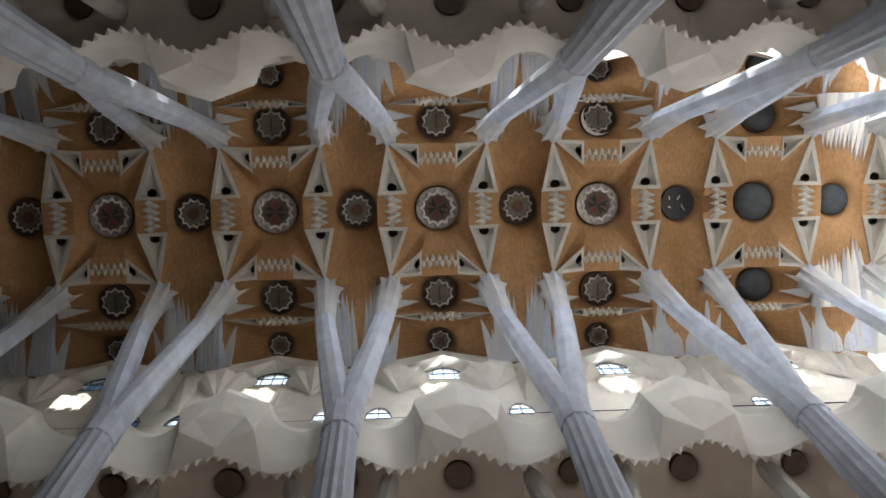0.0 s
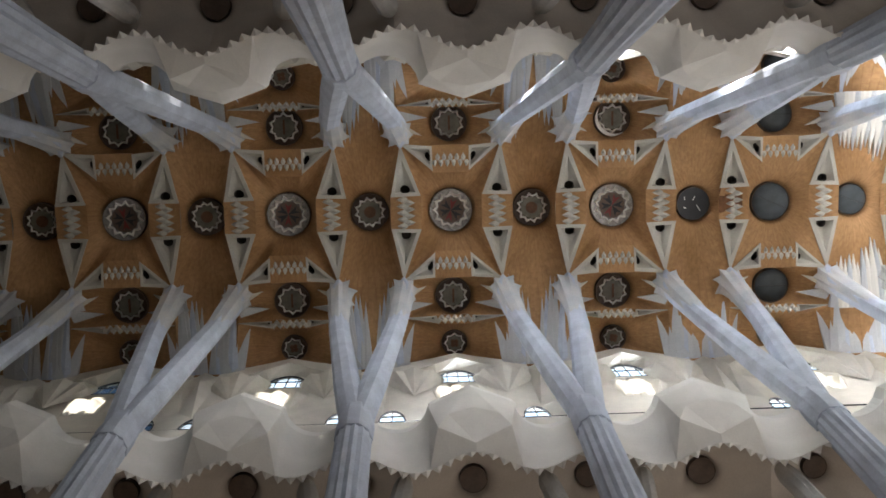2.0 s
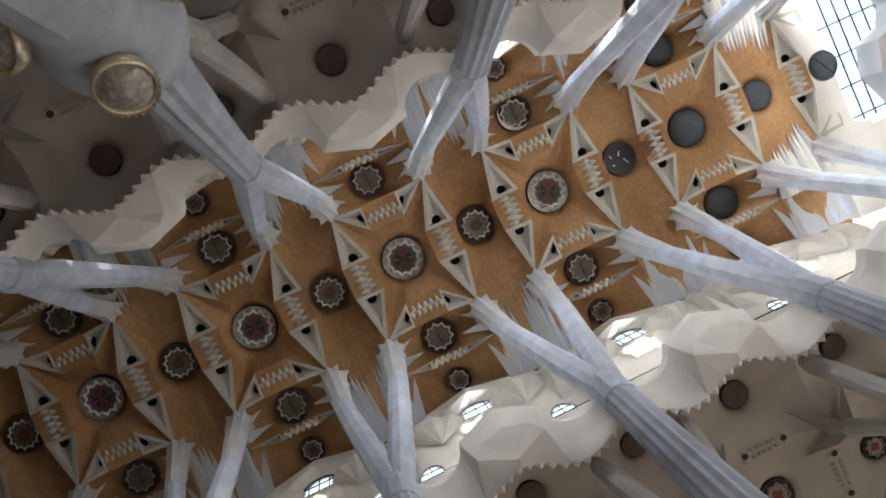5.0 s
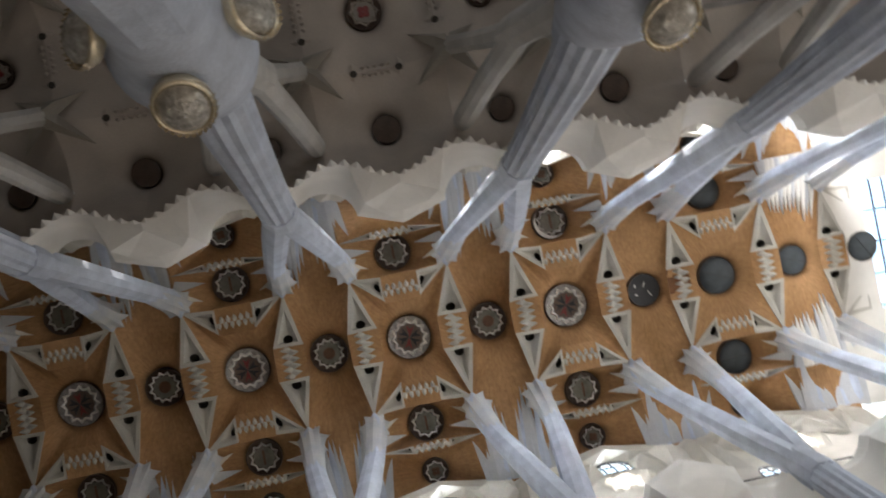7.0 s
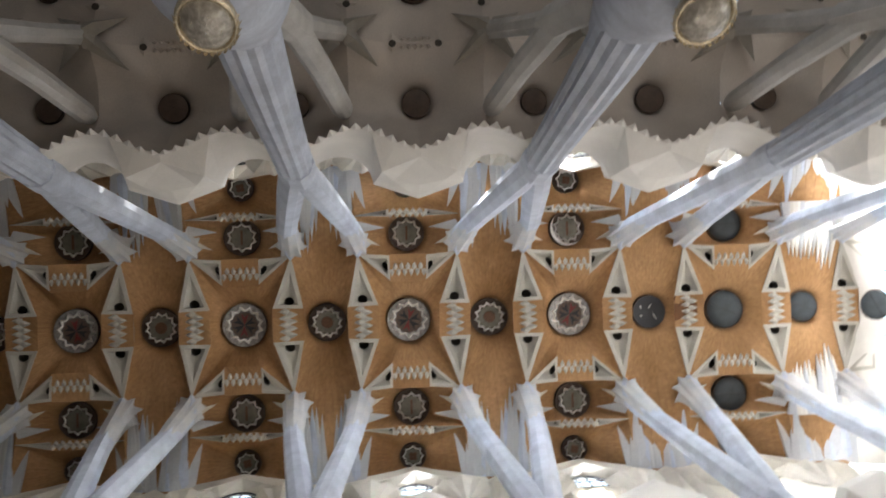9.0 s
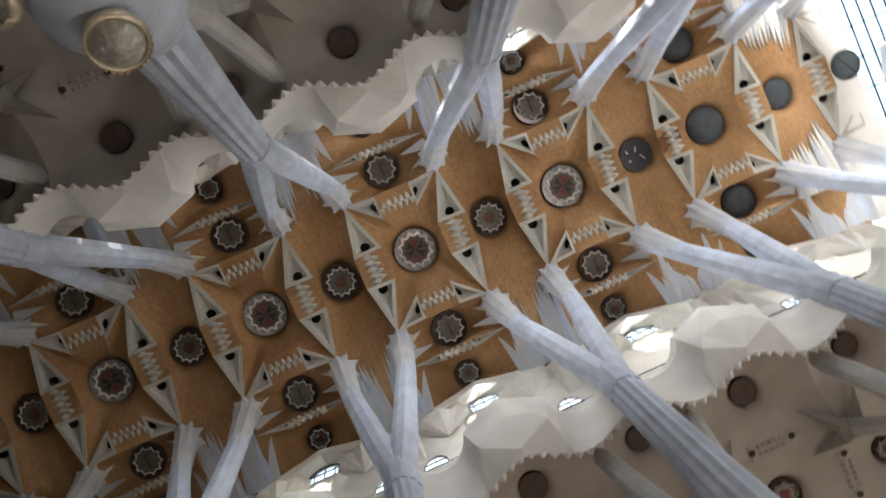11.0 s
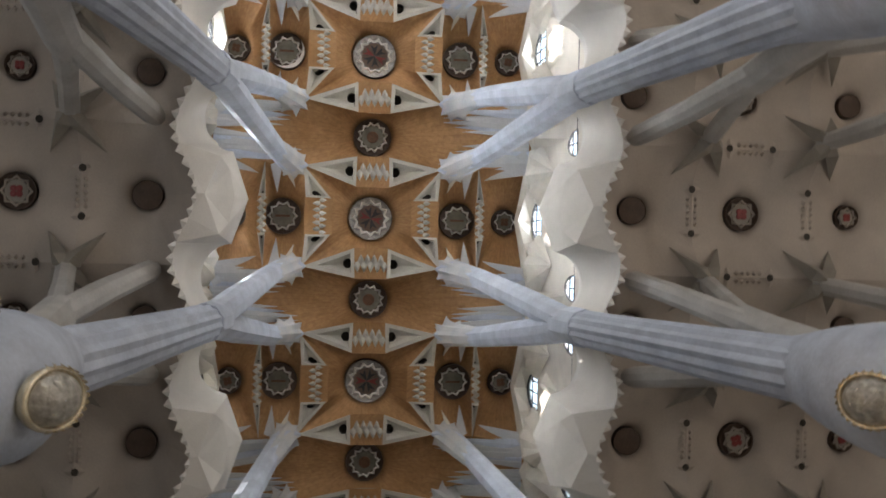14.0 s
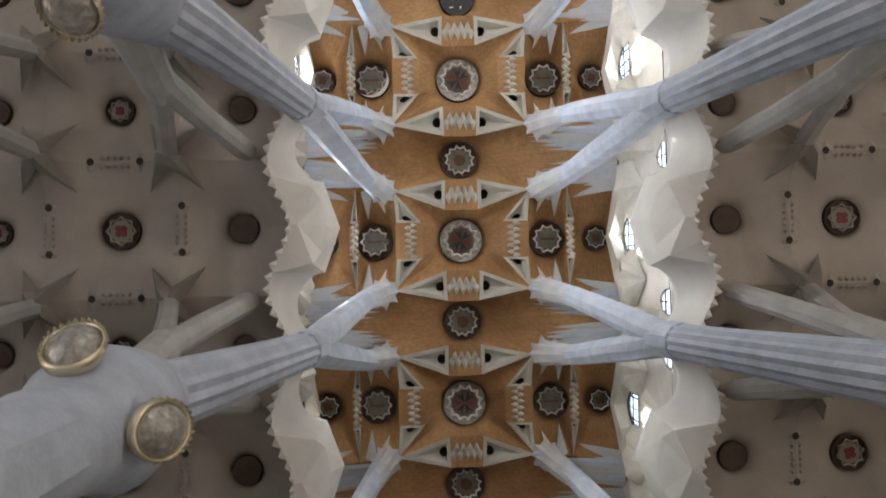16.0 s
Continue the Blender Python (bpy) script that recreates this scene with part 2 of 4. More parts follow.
B_CELL = both([(1.85, 0.81), (3.1, 2.26), (0.76, 1.39)])
S_CELL = both([(7.3, 1.15), (4.8, 1.42), (3.1, 1.49), (0.72, 1.0)])
P_CELL = [(0.73, -0.8), (0.73, 0.8), (0.8, 2.33), (-0.9, 2.26), (-1.02, 0.83), (-1.02, -0.83), (-0.9, -2.26), (0.8, -2.33)]
O_CELL = [(1.05, -2.6), (1.05, 2.6), (-1.45, 2.33), (-1.2, 0.82), (-1.2, -0.82), (-1.45, -2.33)]

field, trim = Field(), Shape()


def at(x, y, dz=0.0):
    return (x, y, nave_low(x, y) + dz)


def coffer(tip, b1, b2):
    """A pale triangle with a flat rim, a floor that slopes from its tip, and a round hole near its base."""
    P = [Vector(at(*q)) for q in (tip, b1, b2)]
    for p in P:
        p.z -= 0.05
    c = P[0] * 0.22 + P[1] * 0.39 + P[2] * 0.39
    base = (P[1] + P[2]) * 0.5
    wide = (P[1] - P[2]).length
    inner = [p.lerp(c, 0.36 if i == 0 else 0.30) for i, p in enumerate(P)]
    up = Vector((0, 0, 0.6))
    for i in range(3):
        j = (i + 1) % 3
        trim.quad(P[i], P[j], inner[j], inner[i])
        trim.quad(P[i], P[j], P[j] + up, P[i] + up)
    # outline of the recess, walked round in even steps, and the hole that it runs into
    steps = 5
    loop = [inner[i].lerp(inner[(i + 1) % 3], q / steps) for i in range(3) for q in range(steps)]
    n = len(loop)
    hole = ((inner[1] + inner[2]) * 0.5).lerp(inner[0], 0.09)
    u = (P[1] - P[2]).normalized()
    v = (base - P[0]).normalized()
    ru, rv = 0.17 * wide, min(0.15 * wide, 0.10 * (base - P[0]).length + 0.04)
    ring = []
    for q in loop:
        d = q - hole
        a, b = d.dot(u) / ru, d.dot(v) / rv
        k = math.hypot(a, b) or 1.0
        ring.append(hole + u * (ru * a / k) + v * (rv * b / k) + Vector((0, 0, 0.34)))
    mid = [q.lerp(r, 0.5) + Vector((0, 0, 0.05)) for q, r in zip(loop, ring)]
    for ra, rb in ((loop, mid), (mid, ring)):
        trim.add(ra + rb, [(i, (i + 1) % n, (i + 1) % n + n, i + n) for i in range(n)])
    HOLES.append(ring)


def teeth(x, y, half, deep, along_x, count):
    """Two rows of faceted drops between two triangles, over a filled strip."""
    w = 2 * half / count
    for i in range(count + 1):
        for row in (0, 1):
            if row and i == count:
                continue
            o = -half + w * (i + 0.5 * row)
            across = deep * (0.34 if row else -0.34)
            px, py = (x + o, y + across) if along_x else (x + across, y + o)
            hl, hw = deep * 0.80, w * 0.52
            z = nave_low(px, py)
            out = 1 if row else -1
            rim = []
            for e, f in ((0, 1.0), (0.62, 0.45), (1.0, -0.1), (0.62, -0.65), (0, -0.8), (-0.62, -0.65), (-1.0, -0.1), (-0.62, 0.45)):
                dx, dy = (e * hw, f * out * hl) if along_x else (f * out * hl, e * hw)
                rim.append((px + dx, py + dy, z + 0.01))
            peak = (px, py + 0.25 * out * hl, z - 0.13) if along_x else (px + 0.25 * out * hl, py, z - 0.13)
            trim.add(rim + [peak], [(i, (i + 1) % 8, 8) for i in range(8)])


HOLES, strips = [], []
for sx in (1, -1):
    coffer((3.1 * sx, 20.24), (0.72 * sx, 19.75), (0.76 * sx, 21.11))
    coffer((3.1 * sx, 20.24), (2.98 * sx, 21.67), (1.85 * sx, 21.69))
strips.append((0, 20.43, 0.78, 0.72))
teeth(0, 20.43, 0.6, 0.44, True, 4)
for k in range(-4, 3):
    y0 = 7.5 * k
    near, top, r = (0.26, 43.98, 0.90) if k == 2 else (0.0, 44.5, 1.01)
    field.funnel(0, y0 - near, r, top, [(x, y + near) for x, y in B_CELL], nave_low)
    for sx in (1, -1):
        field.funnel(4.0 * sx, y0, 0.83, 44.35, P_CELL if sx > 0 else flip(P_CELL), nave_low)
        field.funnel(6.25 * sx, y0, 0.60, 44.25, O_CELL if sx > 0 else flip(O_CELL), nave_low)
        for sy in (1, -1):
            coffer((3.1 * sx, y0 + 2.26 * sy), (0.72 * sx, y0 + 2.75 * sy), (0.76 * sx, y0 + 1.39 * sy))
            coffer((3.1 * sx, y0 + 2.26 * sy), (2.98 * sx, y0 + 0.83 * sy), (1.85 * sx, y0 + 0.81 * sy))
            coffer((4.78 * sx, y0 + 2.33 * sy), (4.73 * sx, y0 + 0.8 * sy), (5.05 * sx, y0 + 0.82 * sy))
        strips.append((2.4 * sx, y0, 0.62, 0.85))
        teeth(2.36 * sx, y0, 0.72, 0.32, False, 5)
        strips.append((4.89 * sx, y0, 0.2, 0.85))
        teeth(4.89 * sx, y0, 0.74, 0.2, False, 5)
    for sy in (1, -1):
        y = y0 + 2.07 * sy
        strips.append((0, y, 0.78, 0.70))
        teeth(0, y, 0.6, 0.38, True, 4)
    near, top, r = {2: (0.25, 43.98, 0.73), 1: (0.08, 44.05, 0.78)}.get(k, (0.0, 44.5, 0.87))
    field.funnel(0, y0 + 3.75 - near, r, top, [(x, y + near) for x, y in S_CELL], nave_low, power=1.8)
for x, y, hx, hy in strips:
    field.shape.add([at(x - hx, y - hy), at(x + hx, y - hy), at(x + hx, y + hy), at(x - hx, y + hy)], [(0, 1, 2, 3)])
    cx, cy = (0.0, 3.75 * round(y / 3.75)) if abs(x) < 1 else (4.0 * math.copysign(1, x), y)
    for px, py in ((x - hx, y - hy), (x + hx, y - hy), (x + hx, y + hy), (x - hx, y + hy)):
        field.ang.append(math.atan2(py - cy, px - cx))
        field.rad.append(math.hypot(px - cx, py - cy))
tagged(field.make("nave_ceiling", M_TILE), "golden tiled vault of funnels round openings", "ceiling", kind="structure")
tagged(trim.make("ceiling_trim", M_TRIM), "white plaster triangles and teeth between vault funnels", "ceiling trim", kind="structure")
# vent walls and caps, coloured near-black for the shade of the pit
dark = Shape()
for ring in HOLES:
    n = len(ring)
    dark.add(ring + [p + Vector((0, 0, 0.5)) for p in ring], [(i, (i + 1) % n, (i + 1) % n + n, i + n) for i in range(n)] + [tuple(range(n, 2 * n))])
tagged(dark.make("ceiling_vent", M_DARK), "sunk vents in the vault triangles, their shade painted near-black", "vent", kind="structure")

# rust stain beside the dark glass cover
s = Shape()
for x0, x1, ya, yb in ((-0.42, 0.38, 12.22, 12.5), (-0.3, 0.45, 12.5, 12.75), (-0.15, 0.4, 12.75, 13.3)):
    s.quad((x0, ya, 43.762), (x1, ya, 43.762), (x1 * 0.9, yb, 43.762), (x0 * 0.9, yb, 43.762))
s.quad((0.4, 12.25, 43.762), (0.55, 12.2, 43.762), (1.75, 12.5, 43.762), (1.70, 12.56, 43.762))
tagged(s.make("rust_stain", material("rust", (0.30, 0.13, 0.05), 0.8, 0.2, 3, 10)), "brown rust stain on the golden vault", "stain")

# ---- openings with star-shaped covers ----


def skylight(name, r, kind):
    """kind: cross, slot, ring, plain, open"""
    e = thing(name, pose(0, 0, 0), "", "skylight")
    s = Shape()
    s.lathe([(r * 1.0, 0.14), (r * 1.0, 0.6), (r * 0.99, 0.6), (r * 0.975, 0.15), (r, 0.14)], 36)
    s.make("rim", M_RIM, e, smooth=True)
    # backing painted near-black, standing for the shade of a deep shaft
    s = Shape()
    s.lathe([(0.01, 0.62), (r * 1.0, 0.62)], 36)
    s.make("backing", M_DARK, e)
    if kind == "plain":
        s = Shape()
        s.lathe([(0.01, 0.09), (r * 0.5, 0.10), (r * 0.9, 0.13), (r * 0.95, 0.18)], 36)
        s.make("cover", M_SLATE, e, smooth=True)
        s = Shape()
        s.box(-0.015, 0.015, -r * 0.9, r * 0.9, 0.06, 0.12)
        s.make("seam", M_BLACK, e)
        return e
    if kind == "open":
        s = Shape()
        s.lathe([(0.01, 0.30), (r * 0.6, 0.27), (r * 0.98, 0.20)], 32)
        s.make("cover", M_BLACK, e, "dark glossy glass", True)
        # thin white slivers paint the glimmer on the dark glass
        for px, py, w, h, a in ((-0.1, 0.3, 0.015, 0.16, 40), (0.25, -0.05, 0.02, 0.12, 100), (-0.3, -0.3, 0.03, 0.06, 10), (0.1, -0.45, 0.02, 0.08, 60)):
            s = Shape()
            s.box(-w, w, -h, h, 0.18, 0.20)
            s.make("glimmer_bit", M_STARW, e, "", False, pose(px, py, 0, 0, 0, a))
        return e
    if kind == "brown":
        s = Shape()
        s.lathe([(0.01, 0.12), (r * 0.6, 0.12), (r * 0.97, 0.16)], 32)
        s.make("cover", M_BROWN, e, smooth=True)
        return e
    # pointed white crown
    n = 12 if r > 0.84 else 10 if r > 0.7 else 8
    s = Shape()
    ring = []
    for i in range(2 * n):
        a = math.pi * i / n
        point = i % 2 == 0
        k = 1.0 if kind == 'cross' else 0.97
        q, g = (r * 0.88 * k, r * 0.70 * k) if point else (r * 0.70 * k, r * 0.60 * k)
        c, d = math.cos(a), math.sin(a)
        ring.append(((q * c, q * d, 0.20), ((q + g) / 2 * c, (q + g) / 2 * d, 0.08 if point else 0.13), (g * c, g * d, 0.20)))
    for i in range(2 * n):
        a, b = ring[i], ring[(i + 1) % (2 * n)]
        s.quad(a[0], b[0], b[1], a[1])
        s.quad(a[1], b[1], b[2], a[2])
    s.make("star_ring", M_AISLE if kind == "seal" else M_STARW, e)
    s = Shape()
    s.lathe([(r * 0.97, 0.17), (r * 0.92, 0.19), (r * 0.60, 0.22)] if kind == "cross" else [(r * 0.975, 0.32), (r * 0.60, 0.34)], 36)
    s.make("collar", M_COLLAR if kind == "cross" else M_BROWN, e, "pale glassy collar" if kind == "cross" else "")
    s = Shape()
    s.lathe([(0.01, 0.22), (r * (0.67 if kind == 'cross' else 0.60), 0.22)], 24)
    s.make("disc", M_STAR if kind == "seal" else M_RIM if kind == "cross" else M_DISC, e)
    if kind == "cross":
        for i in range(6):
            a = math.tau * i / 6 + 0.26
            s = Shape()
            c, d = math.cos(a), math.sin(a)
            w, L = r * 0.17, r * 0.52
            s.prism([(0, 0, 0.17), (c * L - d * w, d * L + c * w, 0.17), (c * L * 0.72, d * L * 0.72, 0.17), (c * L + d * w, d * L - c * w, 0.17)],
                    [(0, 0, 0.20), (c * L - d * w, d * L + c * w, 0.20), (c * L * 0.72, d * L * 0.72, 0.20), (c * L + d * w, d * L - c * w, 0.20)])
            s.make("petal", M_RED if i in (0, 3) else M_BLACK, e)
    elif kind == "slot":
        s = Shape()
        s.box(-r * 0.4, r * 0.4, -r * 0.06, r * 0.06, 0.17, 0.215)
        s.make("slot", M_AMBER, e)
    elif kind == "ring":
        s = Shape()
        s.lathe([(0.01, 0.17), (r * 0.3, 0.17), (r * 0.32, 0.21)], 20)
        s.make("boss", M_AMBER, e)
    elif kind in ("rosette", "seal"):
        for i in range(4):
            a = math.pi / 4 + i * math.pi / 2
            s = Shape()
            s.lathe([(0.005, 0.16), (r * 0.17, 0.17), (r * 0.18, 0.21)], 10)
            p = s.make("bead", M_AMBER if kind == "rosette" else M_RED, e, m=pose(r * 0.2 * math.cos(a), r * 0.2 * math.sin(a), 0))
    return e


LABEL = {
    "cross": "round skylight with white star crown and red-black rosette",
    "slot": "round skylight with white star crown and brown slot",
    "ring": "round skylight with white star crown and brown boss",
    "rosette": "small round skylight with star crown and amber beads",
    "seal": "round aisle skylight with pale star and red emblem",
    "plain": "round opening closed by a dark slate-blue cover",
    "open": "round opening with dark glossy glass and painted pale glimmers",
    "brown": "round aisle opening closed by a dark brown cover",
}
made_lights = {}


def put_skylight(kind, r, x, y, z, turn=0.0, group="vault skylights"):
    key = (kind, r)
    m = pose(x, y, z, 0, 0, turn)
    if key not in made_lights:
        made_lights[key] = skylight("skylight", r, kind)
        made_lights[key].matrix_basis = m
        tagged(made_lights[key], LABEL[kind], "skylight", group)
        return made_lights[key]
    return copy_thing(made_lights[key], m)


for k in range(-4, 3):
    y = 7.5 * k
    plain = k >= 2
    put_skylight("plain" if plain else "cross", 0.89 if plain else 1.0, 0, y - 0.26 * plain, 43.98 if plain else 44.5, 12 * k)
    r, near, z = {2: (0.72, 0.25, 43.98), 1: (0.77, 0.08, 44.05)}.get(k, (0.86, 0.0, 44.5))
    put_skylight("plain" if k >= 2 else "open" if k == 1 else "ring", r, 0, y + 3.75 - near, z, 20)
    for sx in (1, -1):
        put_skylight("plain" if plain else "slot", 0.82, 4.0 * sx, y, 44.35, 0)
        put_skylight("plain" if plain else "rosette", 0.59, 6.25 * sx, y, 44.25, 10 * k)

# crescent in white, painting the bright reflection seen in this one opening
s = Shape()
n = 14
for i in range(n):
    a, b = (math.pi * (0.78 + 0.95 * (i + j) / n) for j in (0, 1))
    wa, wb = (0.17 * math.sin(math.pi * (i + j) / n) for j in (0, 1))
    pts = [((0.80 - w) * math.cos(q), (0.80 - w) * math.sin(q)) for q, w in ((a, 0), (b, 0), (b, wb), (a, wa))]
    s.prism([(4.0 + x, 7.5 + y, 44.48) for x, y in pts], [(4.0 + x, 7.5 + y, 44.51) for x, y in pts])
tagged(s.make("painted_glint", M_STARW), "pale crescent painting a glint inside a round opening", "reflector")

# ---- aisle vaults ----


def aisle_low(x, y):
    a = abs(x)
    yy = (y + 3.75) % 7.5 - 3.75
    dy = abs(abs(yy) - 2.08)
    dx = min(abs(a - 9.42), abs(a - 13.4), abs(a - 17.1))
    z = 30.25 - 0.9 * math.exp(-(dx * dx + dy * dy) / 0.5)
    if a < 8:
        z -= 1.35 * min(1.0, max(0.0, (7.3 - a) / 0.9)) ** 1.4
    return z


def inner_edge(y):
    """Distance of the aisle vault's toothed edge from the nave's middle."""
    return 6.30 - 0.30 * math.cos(math.tau * y / 3.75)


aisle = Field()
for k in range(-4, 4):
    for half in (0, 1):
        cy = 7.5 * k + 3.75 * half
        h = 2.08 if half == 0 else 1.67
        for sx in (1, -1):
            for cx, xa, xb, r, kind in ((7.63, 0, 9.42, 0.45 if half == 0 else 0.40, "brown"), (11.4, 9.42, 13.4, 0.57 if half == 0 else 0.43, "seal"),
                                        (15.15, 13.4, 17.1, 0.40, "seal" if half == 0 else "brown"), (18.75, 17.1, 20.4, 0.5, "brown")):
                if xa == 0:
                    poly = [(9.42 - cx, -h), (9.42 - cx, h)] + [(inner_edge(cy + h - 2 * h * i / 8) - 0.02 - cx, h - 2 * h * i / 8) for i in range(9)]
                else:
                    poly = [(xb - cx, -h), (xb - cx, h), (xa - cx, h), (xa - cx, -h)]
                if sx < 0:
                    poly = flip(poly)
                aisle.funnel(cx * sx, cy, r, 30.65, poly, aisle_low, n=48, power=1.7)
                put_skylight(kind, r, cx * sx, cy, 30.65, 15 * k, "aisle skylights")
tagged(aisle.make("aisle_ceiling", M_AISLE), "pale stone aisle vaults of shallow funnels", "ceiling", kind="structure")

# sunk four-pointed stars where branches meet the aisle vault, and small paired vents
vents, vdark = Shape(), Shape()
for k in range(-4, 4):
    for sx in (1, -1):
        for vx, vy, across in ((9.42, 0.0, False), (13.4, 0.0, False), (11.4, 2.08, True), (11.4, -2.08, True)):
            for s2 in (1, -1):
                hx, hy = (vx + 0.74 * s2, vy) if across else (vx, vy + 0.71 * s2)
                cx, cy = hx * sx, 7.5 * k + hy
                z = aisle_low(cx, cy) + 0.05
                ring = [(cx - 0.30, cy, z), (cx, cy - 0.34, z), (cx + 0.30, cy, z), (cx, cy + 0.34, z)]
                c = (cx, cy, z - 0.12)
                for i in range(4):
                    vents.tri(ring[i], ring[(i + 1) % 4], c)
                # no hole is cut: a flat dark disc paints its shade
                rr = [(cx + 0.115 * math.cos(i * math.tau / 8) - 0.05 * sx, cy + 0.12 * math.sin(i * math.tau / 8), z - 0.125) for i in range(8)]
                vdark.add(rr, [tuple(range(8))])
            for i in range(-2, 3):
                px, py = (vx + 0.2 * i, vy) if across else (vx, vy + 0.2 * i)
                for o in (-0.12, 0.12):
                    qx, qy = ((px, py + o) if across else (px + o, py))
                    qx, qy = qx * sx, qy + 7.5 * k
                    z = aisle_low(qx, qy) + 0.06
                    vents.add([(qx - 0.09, qy, z), (qx, qy - 0.10, z), (qx + 0.09, qy, z), (qx, qy + 0.10, z), (qx, qy, z - 0.17)], [(0, 1, 4), (1, 2, 4), (2, 3, 4), (3, 0, 4)])
tagged(vents.make("ceiling_diamond", M_AISLE), "small stone diamonds on the aisle vault", "ceiling trim", kind="structure")
tagged(vdark.make("ceiling_hole_shade", M_DARK), "flat dark discs painting the shade of small aisle vault holes", "vent", kind="structure")



def vault_star():
    """A four-pointed star of folded stone, its middle pointing down."""
    s = Shape()
    for i in range(4):
        a = math.pi / 4 + i * math.pi / 2 + 0.12 * (-1) ** i
        w0 = (0.40 * math.cos(a - 0.7), 0.40 * math.sin(a - 0.7), -0.22)
        w1 = (0.40 * math.cos(a + 0.7), 0.40 * math.sin(a + 0.7), -0.22)
        tip, g, c = (1.35 * math.cos(a), 1.35 * math.sin(a), 0.95), (0.5 * math.cos(a), 0.5 * math.sin(a), -0.45), (0, 0, -0.7)
        s.tri(tip, w0, g), s.tri(tip, g, w1), s.tri(g, w0, c), s.tri(g, c, w1)
        b = a + math.pi / 4
        s.tri(w1, (0.40 * math.cos(b + 0.05), 0.40 * math.sin(b + 0.05), -0.22), c)
    return tagged(s.make("vault_star", M_STAR), "grey folded stone star where branch meets aisle vault", "stone star", "aisle vault stars")


star, first = vault_star(), True
for k in range(-4, 4):
    for sx in (1, -1):
        for px in (9.5, 13.35):
            for sy in (1, -1):
                m = pose(px * sx, 7.5 * k + 2.2 * sy, 29.35)
                if first:
                    star.matrix_basis, first = m, False
                else:
                    copy_thing(star, m)

# ---- columns ----


def lamp_oval(parent, turn):
    """A domed oval lamp in a gilded rim on the knot of a column."""
    m = pose(0, 0, 16.15, 0, 0, turn) @ pose(1.20, 0, -0.60, 0, 90 + 35, 0) @ Matrix.Scale(0.78, 4)
    n = 28
    s = Shape()
    s.lathe([(0.58, -0.14), (0.64, -0.02), (0.66, 0.06), (0.65, 0.13), (0.61, 0.16), (0.57, 0.14), (0.55, 0.06), (0.55, -0.05)], n)
    # the rim is thicker and prouder on its lower side
    s.v = [(x * 1.10 + (0.07 * x if x > 0 and math.hypot(x, y) > 0.58 else 0), y * 0.92, z + (0.09 * x if x > 0 and z > 0 else 0)) for x, y, z in s.v]
    rim = s.make("lamp_rim", M_GOLD, parent, "gilded oval rim", True, m)
    s = Shape()
    s.lathe([(0.56, 0.05), (0.50, 0.20), (0.36, 0.31), (0.18, 0.37), (0.01, 0.39)], n)
    s.v = [(x * 1.10, y * 0.92, z) for x, y, z in s.v]
    s.make("lamp_dome", M_LAMPGLASS, rim, "domed glass cover with a web of leads", True)
    s = Shape()
    for i in range(n):
        a = math.tau * i / n
        if math.cos(a) > 0.3:
            continue
        c, d = math.cos(a) * 1.10, math.sin(a) * 0.92
        p = [(0.64 * c, 0.64 * d, 0.12), (0.71 * c, 0.71 * d, 0.07)]
        t = (-math.sin(a) * 0.06, math.cos(a) * 0.06)
        s.add([(p[0][0] - t[0], p[0][1] - t[1], 0.16), (p[0][0] + t[0], p[0][1] + t[1], 0.16), (*p[1][:2], 0.02), (p[0][0], p[0][1], 0.24)], [(0, 1, 3), (1, 2, 3), (2, 0, 3)])
    s.make("lamp_teeth", M_GOLD, rim)
    s = Shape()
    rnd = random.Random(3)
    def dome(q, b):
        return (q * math.cos(b) * 1.10, q * math.sin(b) * 0.92, 0.385 * (1 - (q / 0.60) ** 2.4) + 0.012)

    for i in range(26):
        a = math.tau * i / 26 + rnd.uniform(-0.08, 0.08)
        q0 = 0.36 + 0.10 * (i % 2)
        s.tube([(dome(q0, a), 0.014), (dome(0.55, a + rnd.uniform(-0.1, 0.1)), 0.016)], 4)
    for q, wob in ((0.47, 0.02), (0.34, 0.03)):
        s.tube([(dome(q + wob * math.sin(5 * b * math.tau / 20), b * math.tau / 20), 0.014) for b in range(21)], 4)
    s.make("lamp_leads", M_GOLD, rim)


